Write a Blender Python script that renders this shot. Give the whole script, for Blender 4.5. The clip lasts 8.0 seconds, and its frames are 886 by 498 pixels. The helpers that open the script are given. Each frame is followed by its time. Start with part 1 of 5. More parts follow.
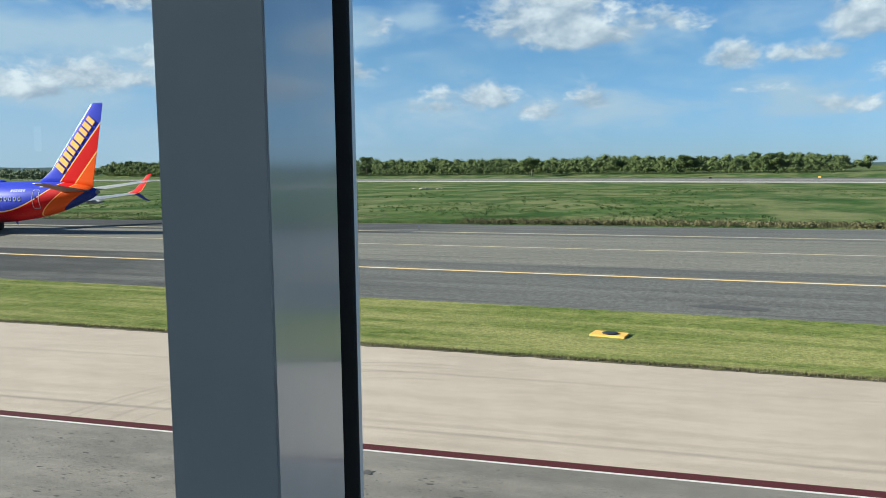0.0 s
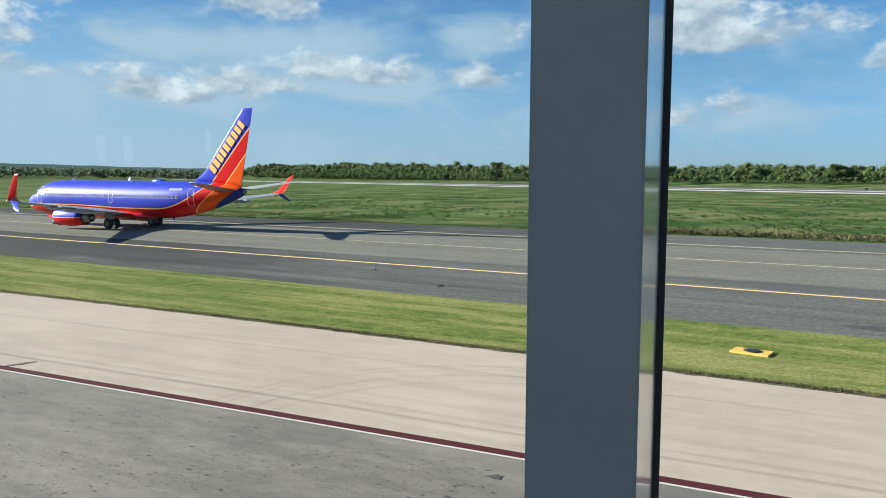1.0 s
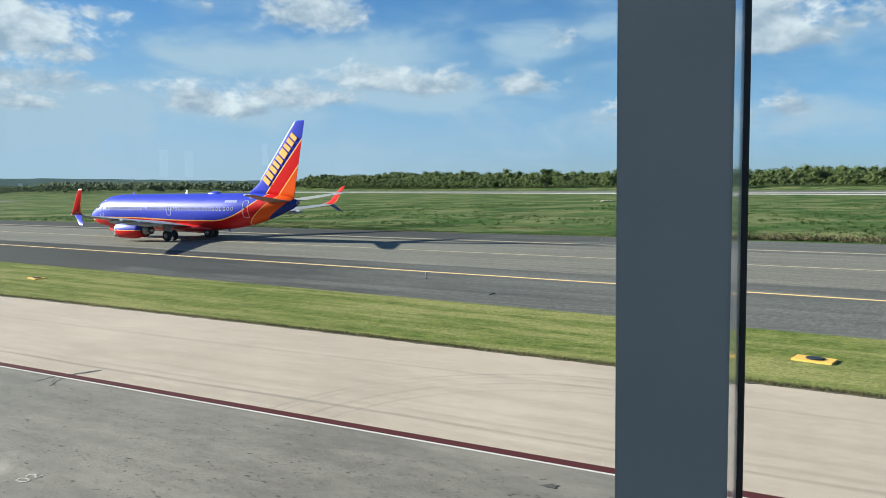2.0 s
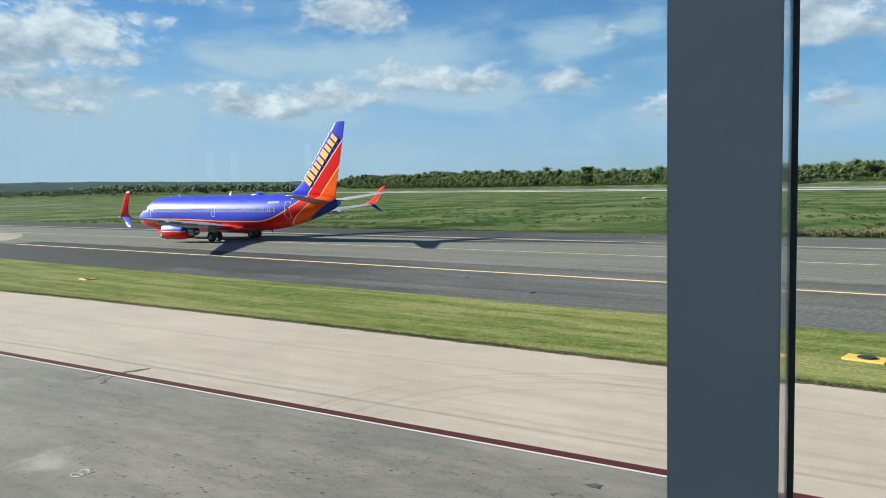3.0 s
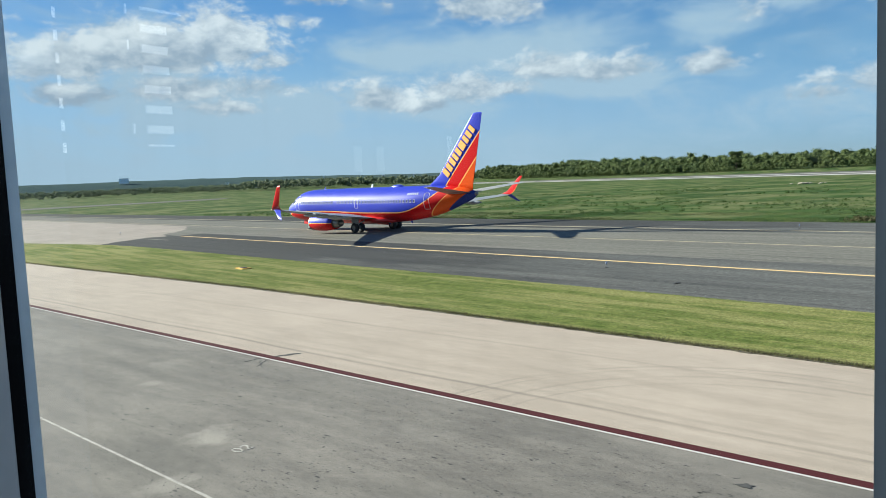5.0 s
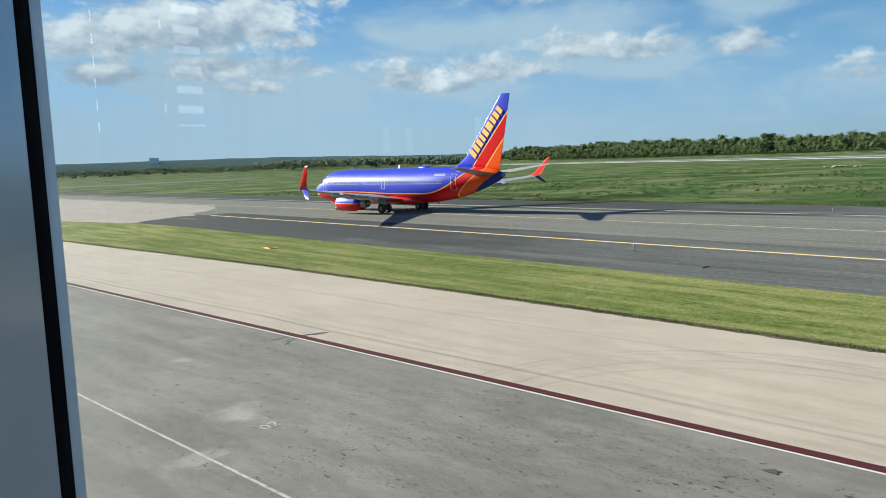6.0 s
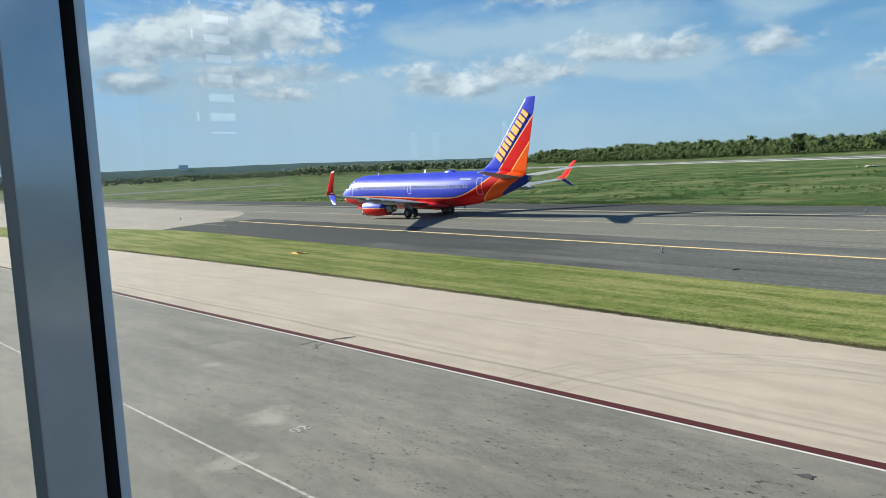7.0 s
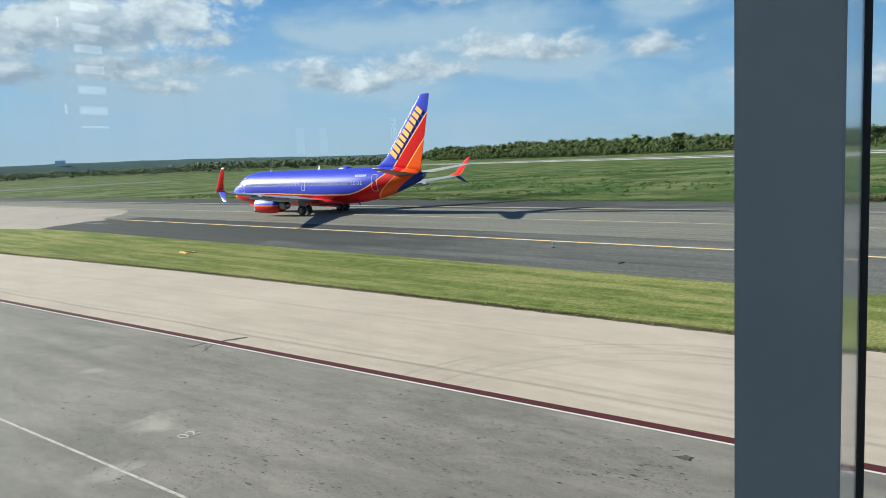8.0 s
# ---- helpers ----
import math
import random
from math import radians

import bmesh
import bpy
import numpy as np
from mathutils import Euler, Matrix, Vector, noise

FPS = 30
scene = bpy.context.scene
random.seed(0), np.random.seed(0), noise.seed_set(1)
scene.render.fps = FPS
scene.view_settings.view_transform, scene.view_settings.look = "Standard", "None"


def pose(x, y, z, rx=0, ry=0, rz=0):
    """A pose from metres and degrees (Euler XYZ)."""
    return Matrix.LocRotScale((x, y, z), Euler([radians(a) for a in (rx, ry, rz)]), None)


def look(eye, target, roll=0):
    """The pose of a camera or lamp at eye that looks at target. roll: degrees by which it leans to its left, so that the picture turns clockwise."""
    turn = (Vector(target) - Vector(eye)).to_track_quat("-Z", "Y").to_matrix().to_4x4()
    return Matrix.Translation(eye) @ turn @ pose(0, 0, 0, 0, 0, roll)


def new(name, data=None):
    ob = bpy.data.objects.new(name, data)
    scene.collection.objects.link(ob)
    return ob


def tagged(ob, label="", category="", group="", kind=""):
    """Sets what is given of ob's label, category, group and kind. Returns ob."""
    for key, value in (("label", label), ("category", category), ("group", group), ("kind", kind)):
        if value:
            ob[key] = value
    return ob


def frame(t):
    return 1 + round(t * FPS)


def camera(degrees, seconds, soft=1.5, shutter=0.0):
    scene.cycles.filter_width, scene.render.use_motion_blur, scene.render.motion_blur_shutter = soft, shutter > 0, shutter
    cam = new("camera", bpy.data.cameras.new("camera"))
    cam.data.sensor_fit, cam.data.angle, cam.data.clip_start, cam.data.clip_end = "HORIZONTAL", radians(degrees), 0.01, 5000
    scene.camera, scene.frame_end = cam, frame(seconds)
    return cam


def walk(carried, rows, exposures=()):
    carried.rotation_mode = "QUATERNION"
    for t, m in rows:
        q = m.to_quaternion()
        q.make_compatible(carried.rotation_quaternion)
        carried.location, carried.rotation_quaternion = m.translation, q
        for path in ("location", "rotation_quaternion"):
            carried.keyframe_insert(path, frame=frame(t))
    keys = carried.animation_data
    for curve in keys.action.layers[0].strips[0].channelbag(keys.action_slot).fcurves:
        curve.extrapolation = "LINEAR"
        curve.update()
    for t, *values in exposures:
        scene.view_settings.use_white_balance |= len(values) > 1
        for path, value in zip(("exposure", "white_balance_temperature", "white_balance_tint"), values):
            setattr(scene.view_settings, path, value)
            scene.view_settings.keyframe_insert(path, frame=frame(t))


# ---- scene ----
cam = camera(60.38, 8.0, soft=0.8)
EYE = 5.6
PATH = [  # seconds, x, y, yaw, pitch, roll
    (0, 0.000, 0.000, 20.809, -5.777, 0.693),
    (0.5, -0.076, -0.062, 26.752, -5.570, 0.082),
    (1, -0.144, -0.078, 30.533, -5.348, -0.197),
    (1.5, -0.157, -0.098, 32.771, -4.911, 0.255),
    (3, -0.152, -0.144, 37.224, -4.722, 1.385),
    (3.5, -0.149, -0.161, 39.711, -4.587, 1.558),
    (4, -0.151, -0.179, 42.534, -4.443, 1.786),
    (4.5, -0.150, -0.200, 44.897, -4.591, 2.298),
    (5, -0.166, -0.201, 47.453, -5.124, 2.466),
    (6.5, -0.173, -0.224, 50.222, -6.616, 2.379),
    (7, -0.158, -0.242, 51.387, -6.058, 2.785),
    (7.5, -0.150, -0.215, 48.403, -6.049, 2.698),
    (8, -0.110, -0.192, 43.574, -6.673, 2.577),
]
walk(cam, [(t, pose(x, y, EYE, 90 + p, r, yaw)) for t, x, y, yaw, p, r in PATH],
     exposures=[(0, 1.48, 5930, 3), (4, 1.46, 5930, 3), (8, 1.43, 5930, 3)])

# ---- world, sun ----
SUN_EL = 20.0
SUN_WAY = Vector((-1, -0.36, 0)).normalized()          # towards the sun, on the ground
world = bpy.data.worlds.new("sky")
scene.world = world
world.use_nodes = True


class Nodes:
    """Short hand for a node tree."""

    def __init__(self, tree):
        self.tree = tree
        tree.nodes.clear()

    def add(self, kind, props=(), **inputs):
        n = self.tree.nodes.new(kind)
        props = dict(props)
        if "operation" in props:
            n.operation = props["operation"]
        if "use_clamp" in props:
            n.use_clamp = props["use_clamp"]
        if "data_type" in props:
            n.data_type = props["data_type"]
        if "blend_type" in props:
            n.blend_type = props["blend_type"]
        if "interpolation_type" in props:
            n.interpolation_type = props["interpolation_type"]
        for key, value in inputs.items():
            self.put(n.inputs[int(key[1:]) if key[0] == "i" and key[1:].isdigit() else key.replace("_", " ")], value)
        return n

    def put(self, socket, value):
        if isinstance(value, bpy.types.NodeSocket):
            self.tree.links.new(value, socket)
        elif isinstance(value, bpy.types.Node):
            self.tree.links.new(value.outputs[0], socket)
        else:
            socket.default_value = value

    def math(self, op, a, b=0.0, c=0.0, clamp=False):
        return self.add("ShaderNodeMath", {"operation": op, "use_clamp": clamp}, i0=a, i1=b, i2=c).outputs[0]

    def dot(self, a, v):
        return self.add("ShaderNodeVectorMath", {"operation": "DOT_PRODUCT"}, i0=a, i1=v).outputs["Value"]

    def mix(self, f, a, b):
        n = self.add("ShaderNodeMix", {"data_type": "RGBA"})
        self.put(n.inputs["Factor"], f)
        self.put(n.inputs[6], a)
        self.put(n.inputs[7], b)
        return n.outputs[2]

    def step(self, v, lo, hi):
        return self.add("ShaderNodeMapRange", {"interpolation_type": "SMOOTHSTEP"}, Value=v, From_Min=lo, From_Max=hi).outputs[0]

    def noise(self, vec, scale, detail=4.0, rough=0.55, distort=0.0):
        return self.add("ShaderNodeTexNoise", (), Vector=vec, Scale=scale, Detail=detail, Roughness=rough, Distortion=distort).outputs[0]

    def scaled(self, vec, x, y, z):
        return self.add("ShaderNodeMapping", (), Vector=vec, Scale=(x, y, z)).outputs[0]


def make_sky():
    """Blue evening sky with low cumulus and thin veils: azimuth and height in degrees, half width, half height, density."""
    n = Nodes(world.node_tree)
    cumulus = [
        (67.5, 9.8, 4.2, 1.5, 1.0), (63.5, 10.2, 3.0, 1.6, 0.95), (59.8, 8.9, 1.5, 0.7, 0.75), (73.6, 8.8, 2.6, 1.1, 0.9), (73.4, 6.7, 1.5, 0.7, 0.9), (70.8, 6.8, 1.2, 0.5, 0.75),
        (66.0, 7.0, 3.0, 0.8, 0.84), (61.0, 7.2, 2.6, 0.8, 0.74), (63.5, 5.8, 3.0, 0.6, 0.6), (51.4, 6.2, 1.9, 0.8, 0.9), (48.9, 5.6, 1.6, 0.5, 0.8), (52.7, 7.2, 2.1, 0.5, 0.62), (45.6, 6.6, 2.2, 0.9, 0.85),
        (42.6, 6.6, 1.6, 0.6, 0.7), (39.4, 7.8, 2.6, 0.9, 0.78), (34.9, 7.4, 2.6, 0.8, 0.78), (28.1, 7.3, 1.5, 0.7, 0.8), (43.5, 12.4, 2.6, 1.0, 0.95), (51.0, 12.6, 0.6, 1.0, 0.55),
        (58.9, 11.7, 1.9, 0.5, 0.66), (56.0, 13.5, 2.4, 0.6, 0.8), (22.5, 4.8, 1.2, 0.5, 0.55), (21.1, 5.6, 1.0, 0.5, 0.58), (12.6, 10.6, 2.9, 1.7, 1.0), (9.2, 9.6, 2.4, 0.9, 0.75),
        (5.4, 10.3, 2.2, 0.9, 0.68), (-0.2, 7.7, 1.1, 0.8, 0.9), (-3.6, 7.6, 2.6, 0.6, 0.6), (-7.9, 9.4, 1.8, 1.2, 0.9), (17.4, 5.3, 1.7, 0.8, 0.8), (13.6, 4.3, 2.2, 0.6, 0.62),
        (10.1, 4.9, 1.4, 0.7, 0.76), (20.9, 4.8, 1.4, 0.5, 0.6), (-6.8, 4.2, 1.6, 0.7, 0.62), (25.6, 10.5, 1.2, 0.9, 0.6), (-1.0, 5.4, 1.2, 0.3, 0.5), (-12.0, 6.0, 2.5, 0.9, 0.8),
        (80.0, 9.0, 5.0, 1.6, 0.8), (58.0, 17.5, 6.0, 2.0, 0.8), (20.0, 17.5, 6.0, 2.0, 0.8)]
    veils = [
        (42.6, 9.3, 9.0, 1.4, 0.85), (63.5, 6.2, 7.0, 1.6, 0.85), (27.6, 10.0, 3.0, 1.1, 0.8), (36.5, 7.2, 6.0, 1.3, 0.75), (20.0, 3.8, 6.0, 1.2, 0.5), (69.0, 9.0, 6.0, 2.2, 0.6),
        (11.0, 4.4, 6.5, 1.2, 0.6), (-4.5, 5.0, 5.0, 1.4, 0.5), (48.0, 5.6, 6.0, 1.2, 0.6), (6.0, 9.6, 6.0, 1.2, 0.45), (22.5, 11.0, 2.0, 0.7, 0.7)]
    way = n.add("ShaderNodeTexCoord").outputs["Generated"]
    rough = n.scaled(way, 1.0, 1.0, 1.7)
    billow = n.noise(rough, 21.0, 10.0, 0.60, 0.25)
    fine = n.noise(rough, 85.0, 6.0, 0.62)
    lifted = n.add("ShaderNodeVectorMath", {"operation": "ADD"}, i0=rough, i1=(-0.012, -0.006, 0.020)).outputs[0]
    billow_up = n.noise(lifted, 21.0, 8.0, 0.58, 0.25)
    height = n.dot(way, (0, 0, 1))

    def ellipse(az, el, wide, high, dense, base):
        """Density of one soft ellipse, and how far above its middle the ray passes."""
        a, e = radians(az), radians(el)
        side = n.dot(way, (math.cos(a) / radians(wide), math.sin(a) / radians(wide), 0))
        rise = n.math("MULTIPLY_ADD", height, 1 / radians(high), -math.sin(e) / radians(high))
        tall = n.math("MAXIMUM", rise, n.math("MULTIPLY", rise, -base))
        front = n.math("GREATER_THAN", n.dot(way, (-math.sin(a), math.cos(a), 0)), 0.3)
        d2 = n.math("ADD", n.math("MULTIPLY", side, side), n.math("MULTIPLY", tall, tall))
        return n.math("MULTIPLY", n.math("MULTIPLY", n.math("EXPONENT", n.math("MULTIPLY", d2, -0.55)), dense), front), rise

    total, tops, thin = 0.0, 0.0, 0.0
    for az, el, wide, high, dense in cumulus:
        blob, rise = ellipse(az, el, wide * 1.3, high * 1.25, dense, 1.4)
        total = n.math("MAXIMUM", total, blob)
        tops = n.math("ADD", tops, n.math("MULTIPLY", blob, rise))
    for az, el, wide, high, dense in veils:
        thin = n.math("MAXIMUM", thin, ellipse(az, el, wide, high, dense, 1.0)[0])
    shape = n.math("ADD", total, n.math("MULTIPLY_ADD", billow, 1.35, -0.70))
    shape = n.math("ADD", shape, n.math("MULTIPLY_ADD", fine, 0.50, -0.25))
    cover = n.math("MULTIPLY", n.step(shape, 0.24, 0.70), 0.92)
    streaks = n.noise(n.scaled(way, 1.0, 1.0, 2.6), 9.0, 8.0, 0.62, 0.4)
    veil = n.math("MULTIPLY", n.step(n.math("ADD", thin, n.math("MULTIPLY_ADD", streaks, 1.2, -0.56)), 0.12, 0.80), 0.72)
    veil = n.math("ADD", veil, n.math("MULTIPLY", n.step(streaks, 0.38, 0.72), 0.26))
    sunward = n.step(n.dot(way, SUN_WAY[:]), -0.3, 0.7)
    haze = n.math("MULTIPLY", n.step(height, 0.24, 0.02), n.math("MULTIPLY_ADD", sunward, 0.66, 0.16))
    veil = n.math("ADD", veil, haze, clamp=True)
    # lit upper edges, grey bases
    lit = n.math("ADD", n.math("MULTIPLY_ADD", n.math("SUBTRACT", billow, billow_up), 2.6, 0.36), n.math("MULTIPLY", tops, 0.46), clamp=True)
    sky = n.add("ShaderNodeTexSky")
    sky.sky_type, sky.sun_disc = "NISHITA", False
    sky.sun_elevation, sky.sun_rotation = radians(SUN_EL), math.atan2(SUN_WAY.x, SUN_WAY.y) % (2 * math.pi)
    sky.air_density, sky.dust_density, sky.ozone_density = 1.1, 0.2, 2.2
    blue = n.add("ShaderNodeMix", {"data_type": "RGBA", "blend_type": "MULTIPLY"})
    n.put(blue.inputs["Factor"], 1.0)
    n.put(blue.inputs[6], sky.outputs[0])
    n.put(blue.inputs[7], n.mix(n.step(height, 0.0, 0.16), (0.58, 0.86, 1.62, 1), (0.66, 0.92, 1.25, 1)))
    toward = n.step(n.dot(way, SUN_WAY[:]), -0.35, 0.95)
    blue = n.add("ShaderNodeHueSaturation", (), Color=blue.outputs[2], Value=n.math("MULTIPLY_ADD", toward, -0.20, 0.88))
    grey = n.mix(lit, (3.1, 3.65, 4.3, 1), (6.9, 7.0, 7.0, 1))
    pale = n.mix(veil, blue.outputs[0], (3.65, 4.65, 5.55, 1))
    mixed = n.mix(n.math("MULTIPLY", cover, n.step(height, 0.02, 0.07)), pale, grey)
    back = n.add("ShaderNodeBackground", (), Color=mixed, Strength=0.0465)
    n.add("ShaderNodeOutputWorld", (), Surface=back.outputs[0])


make_sky()
sun = new("sun", bpy.data.lights.new("sun", "SUN"))
sun.data.energy, sun.data.angle, sun.data.color = 6.2, radians(0.6), (1.0, 0.89, 0.73)
sun.matrix_world = look(SUN_WAY * 50 + Vector((0, 0, 50 * math.tan(radians(SUN_EL)))), (0, 0, 0))

# ---- materials ----
def material(name):
    m = bpy.data.materials.new(name)
    m.use_nodes = True
    n = Nodes(m.node_tree)
    n.shader = n.add("ShaderNodeBsdfPrincipled")
    n.add("ShaderNodeOutputMaterial", (), Surface=n.shader.outputs[0])
    return m, n


def rgb(c):
    return (*c, 1.0)


def surface(name, low, high, scale=3.0, rough=0.6, metal=0.0, bump=0.0, bump_scale=40.0, stretch=(1, 1, 1), spread=0.15, coat=0.0, vary=0.0, spec=0.5):
    """Two colours mixed by noise at two sizes, with uneven gloss and fine relief."""
    m, n = material(name)
    at = n.scaled(n.add("ShaderNodeTexCoord").outputs["Object"], *stretch)
    big, small = n.noise(at, scale, 5.0), n.noise(at, scale * 9, 4.0)
    f = n.step(n.math("MULTIPLY_ADD", small, 0.45, n.math("MULTIPLY", big, 0.55)), 0.5 - spread, 0.5 + spread)
    colour = n.mix(f, rgb(low), rgb(high))
    if vary:
        chance = n.add("ShaderNodeObjectInfo").outputs["Random"]
        hue = n.add("ShaderNodeHueSaturation", (), Color=colour, Value=n.math("MULTIPLY_ADD", chance, vary, 1 - vary / 2))
        colour = hue.outputs[0]
    n.put(n.shader.inputs["Base Color"], colour)
    n.put(n.shader.inputs["Roughness"], n.math("MULTIPLY_ADD", small, 0.2, rough - 0.1))
    n.put(n.shader.inputs["Metallic"], metal)
    n.put(n.shader.inputs["Coat Weight"], coat)
    n.put(n.shader.inputs["Specular IOR Level"], spec)
    if bump:
        b = n.add("ShaderNodeBump", (), Strength=bump, Distance=0.02, Height=n.noise(at, bump_scale, 3.0))
        n.put(n.shader.inputs["Normal"], b.outputs[0])
    return m


def grass_material(name, low, high, dry, stripe, blotch=0.0):
    """Mown grass: clumps, mowing stripes along x, dry patches."""
    m, n = material(name)
    at = n.add("ShaderNodeTexCoord").outputs["Object"]
    patch = n.noise(n.scaled(at, 0.8, 0.45, 1) if blotch else n.scaled(at, 0.5, 1.6, 1), 0.12, 6.0, 0.6)
    clump = n.noise(n.scaled(at, 0.7, 0.22, 1) if blotch else n.scaled(at, 0.9, 0.9, 1), 1.6, 8.0, 0.76)
    blade = n.noise(n.scaled(at, 1.0, 0.9, 1), 9.0, 5.0, 0.75)
    rows = n.noise(n.scaled(at, 0.25 if blotch else 0.12, 0.5 if blotch else 1.0, 1), stripe, 6.0, 0.65)
    c = n.mix(n.step(clump, 0.36, 0.64), rgb(low), rgb(high))
    c = n.mix(n.math("MULTIPLY", n.step(n.math("ADD", n.math("MULTIPLY", rows, 0.6), n.math("MULTIPLY", patch, 0.4)), 0.42, 0.58), 0.75 if blotch else 0.72), c, rgb(dry))
    if blotch:
        lush = n.noise(n.scaled(at, 0.5, 0.3, 1), 0.13, 8.0, 0.72)
        c = n.mix(n.math("MULTIPLY", n.step(lush, 0.46, 0.60), blotch), c, rgb((low[0] * 0.7, low[1] * 0.8, low[2] * 0.7)))
    dark = n.math("MULTIPLY_ADD", n.step(blade, 0.36, 0.64), 0.52, 0.70)
    hue = n.add("ShaderNodeHueSaturation", (), Color=c, Value=dark)
    n.put(n.shader.inputs["Base Color"], hue.outputs[0])
    n.put(n.shader.inputs["Roughness"], 0.9)
    n.put(n.shader.inputs["Specular IOR Level"], 0.02)
    b = n.add("ShaderNodeBump", (), Strength=0.45, Distance=0.05, Height=n.math("ADD", blade, clump))
    n.put(n.shader.inputs["Normal"], b.outputs[0])
    return m


def concrete_material(name, low, high, streak_turn, patches=(), bands=(), pits=0.0, arcs=(), even=0.0):
    """Worn airport concrete: broad stains, streaks along the slabs, tyre scuffs and oil spots."""
    m, n = material(name)
    at = n.add("ShaderNodeTexCoord").outputs["Object"]
    turned = n.add("ShaderNodeMapping", (), Vector=at, Rotation=(0, 0, radians(-streak_turn))).outputs[0]
    broad = n.noise(turned, 0.16, 6.0, 0.6)
    streak = n.noise(n.scaled(turned, 0.22, 1.1, 1), 1.3, 6.0, 0.6)
    grain = n.noise(at, 26.0, 5.0, 0.7)
    f = n.math("ADD", n.math("MULTIPLY", broad, 0.5), n.math("MULTIPLY", streak, 0.5))
    c = n.mix(n.step(f, 0.36 - even, 0.64 + even), rgb(low), rgb(high))
    c = n.add("ShaderNodeHueSaturation", (), Color=c, Value=n.math("MULTIPLY_ADD", grain, 0.7, 0.65)).outputs[0]
    lines = n.noise(n.scaled(turned, 0.03, 1.0, 1), 3.2, 5.0, 0.65)
    c = n.mix(n.math("MULTIPLY", n.step(lines, 0.60, 0.72), 0.08), c, (0.09, 0.085, 0.08, 1))
    mottle = n.noise(n.scaled(turned, 0.7, 1.3, 1), 2.6, 8.0, 0.75)
    c = n.add("ShaderNodeHueSaturation", (), Color=c, Value=n.math("MULTIPLY_ADD", n.step(mottle, 0.36, 0.64), 0.16 - even, 0.92 + even / 2)).outputs[0]
    if bands:
        sep = n.add("ShaderNodeSeparateXYZ", (), Vector=at)
        off = n.math("SUBTRACT", n.math("SUBTRACT", sep.outputs[1], n.math("MULTIPLY", sep.outputs[0], SLOPE)), RED_Y)
        off = n.math("ADD", off, n.math("MULTIPLY_ADD", n.noise(at, 0.09, 2.0), 0.5, -0.25))
        patchy = n.math("MULTIPLY_ADD", n.step(n.noise(n.scaled(turned, 0.08, 1.0, 1), 2.0, 5.0, 0.65), 0.30, 0.62), 0.6, 0.4)
        for where, half, much in bands:
            near = n.step(n.math("ABSOLUTE", n.math("SUBTRACT", off, where)), half, half * 0.15)
            c = n.mix(n.math("MULTIPLY", n.math("MULTIPLY", near, patchy), much), c, (0.10, 0.092, 0.08, 1))
    for cx, cy, radius, half, much in arcs:
        off = n.add("ShaderNodeVectorMath", {"operation": "SUBTRACT"}, i0=at, i1=(cx, cy, 0)).outputs[0]
        far = n.add("ShaderNodeVectorMath", {"operation": "LENGTH"}, i0=off).outputs["Value"]
        near = n.step(n.math("ABSOLUTE", n.math("SUBTRACT", far, radius)), half, half * 0.2)
        worn = n.step(n.noise(at, 0.25, 4.0, 0.6), 0.32, 0.52)
        worn = n.math("MULTIPLY", worn, n.step(n.add("ShaderNodeSeparateXYZ", (), Vector=at).outputs[0], cx + 2.5, cx - 1.0))
        c = n.mix(n.math("MULTIPLY", n.math("MULTIPLY", near, worn), much), c, (0.10, 0.092, 0.08, 1))
    if pits:
        hole = n.noise(n.scaled(turned, 11.0, 24.0, 1), 1.0, 3.0, 0.6)
        rows = n.step(n.noise(n.scaled(turned, 0.10, 0.9, 1), 0.9, 4.0, 0.6), 0.38, 0.60)
        hole = n.math("MULTIPLY", n.step(hole, 0.60, 0.67), n.math("MULTIPLY_ADD", rows, 0.85, 0.15))
        c = n.mix(n.math("MULTIPLY", hole, pits), c, (0.05, 0.047, 0.043, 1))
    for px, py, size, much in patches:
        off = n.add("ShaderNodeVectorMath", {"operation": "SUBTRACT"}, i0=at, i1=(px, py, 0)).outputs[0]
        far = n.add("ShaderNodeVectorMath", {"operation": "LENGTH"}, i0=off).outputs["Value"]
        edge = n.math("MULTIPLY_ADD", n.noise(at, 1.1, 5.0, 0.6), 2.2 * size, far)
        c = n.mix(n.math("MULTIPLY", n.step(edge, 2.0 * size, 1.3 * size), much), c, (0.40, 0.37, 0.32, 1))
    n.put(n.shader.inputs["Base Color"], c)
    n.put(n.shader.inputs["Roughness"], n.math("MULTIPLY_ADD", streak, 0.3, 0.55))
    n.put(n.shader.inputs["Specular IOR Level"], 0.15)
    b = n.add("ShaderNodeBump", (), Strength=0.25, Distance=0.01, Height=grain)
    n.put(n.shader.inputs["Normal"], b.outputs[0])
    return m


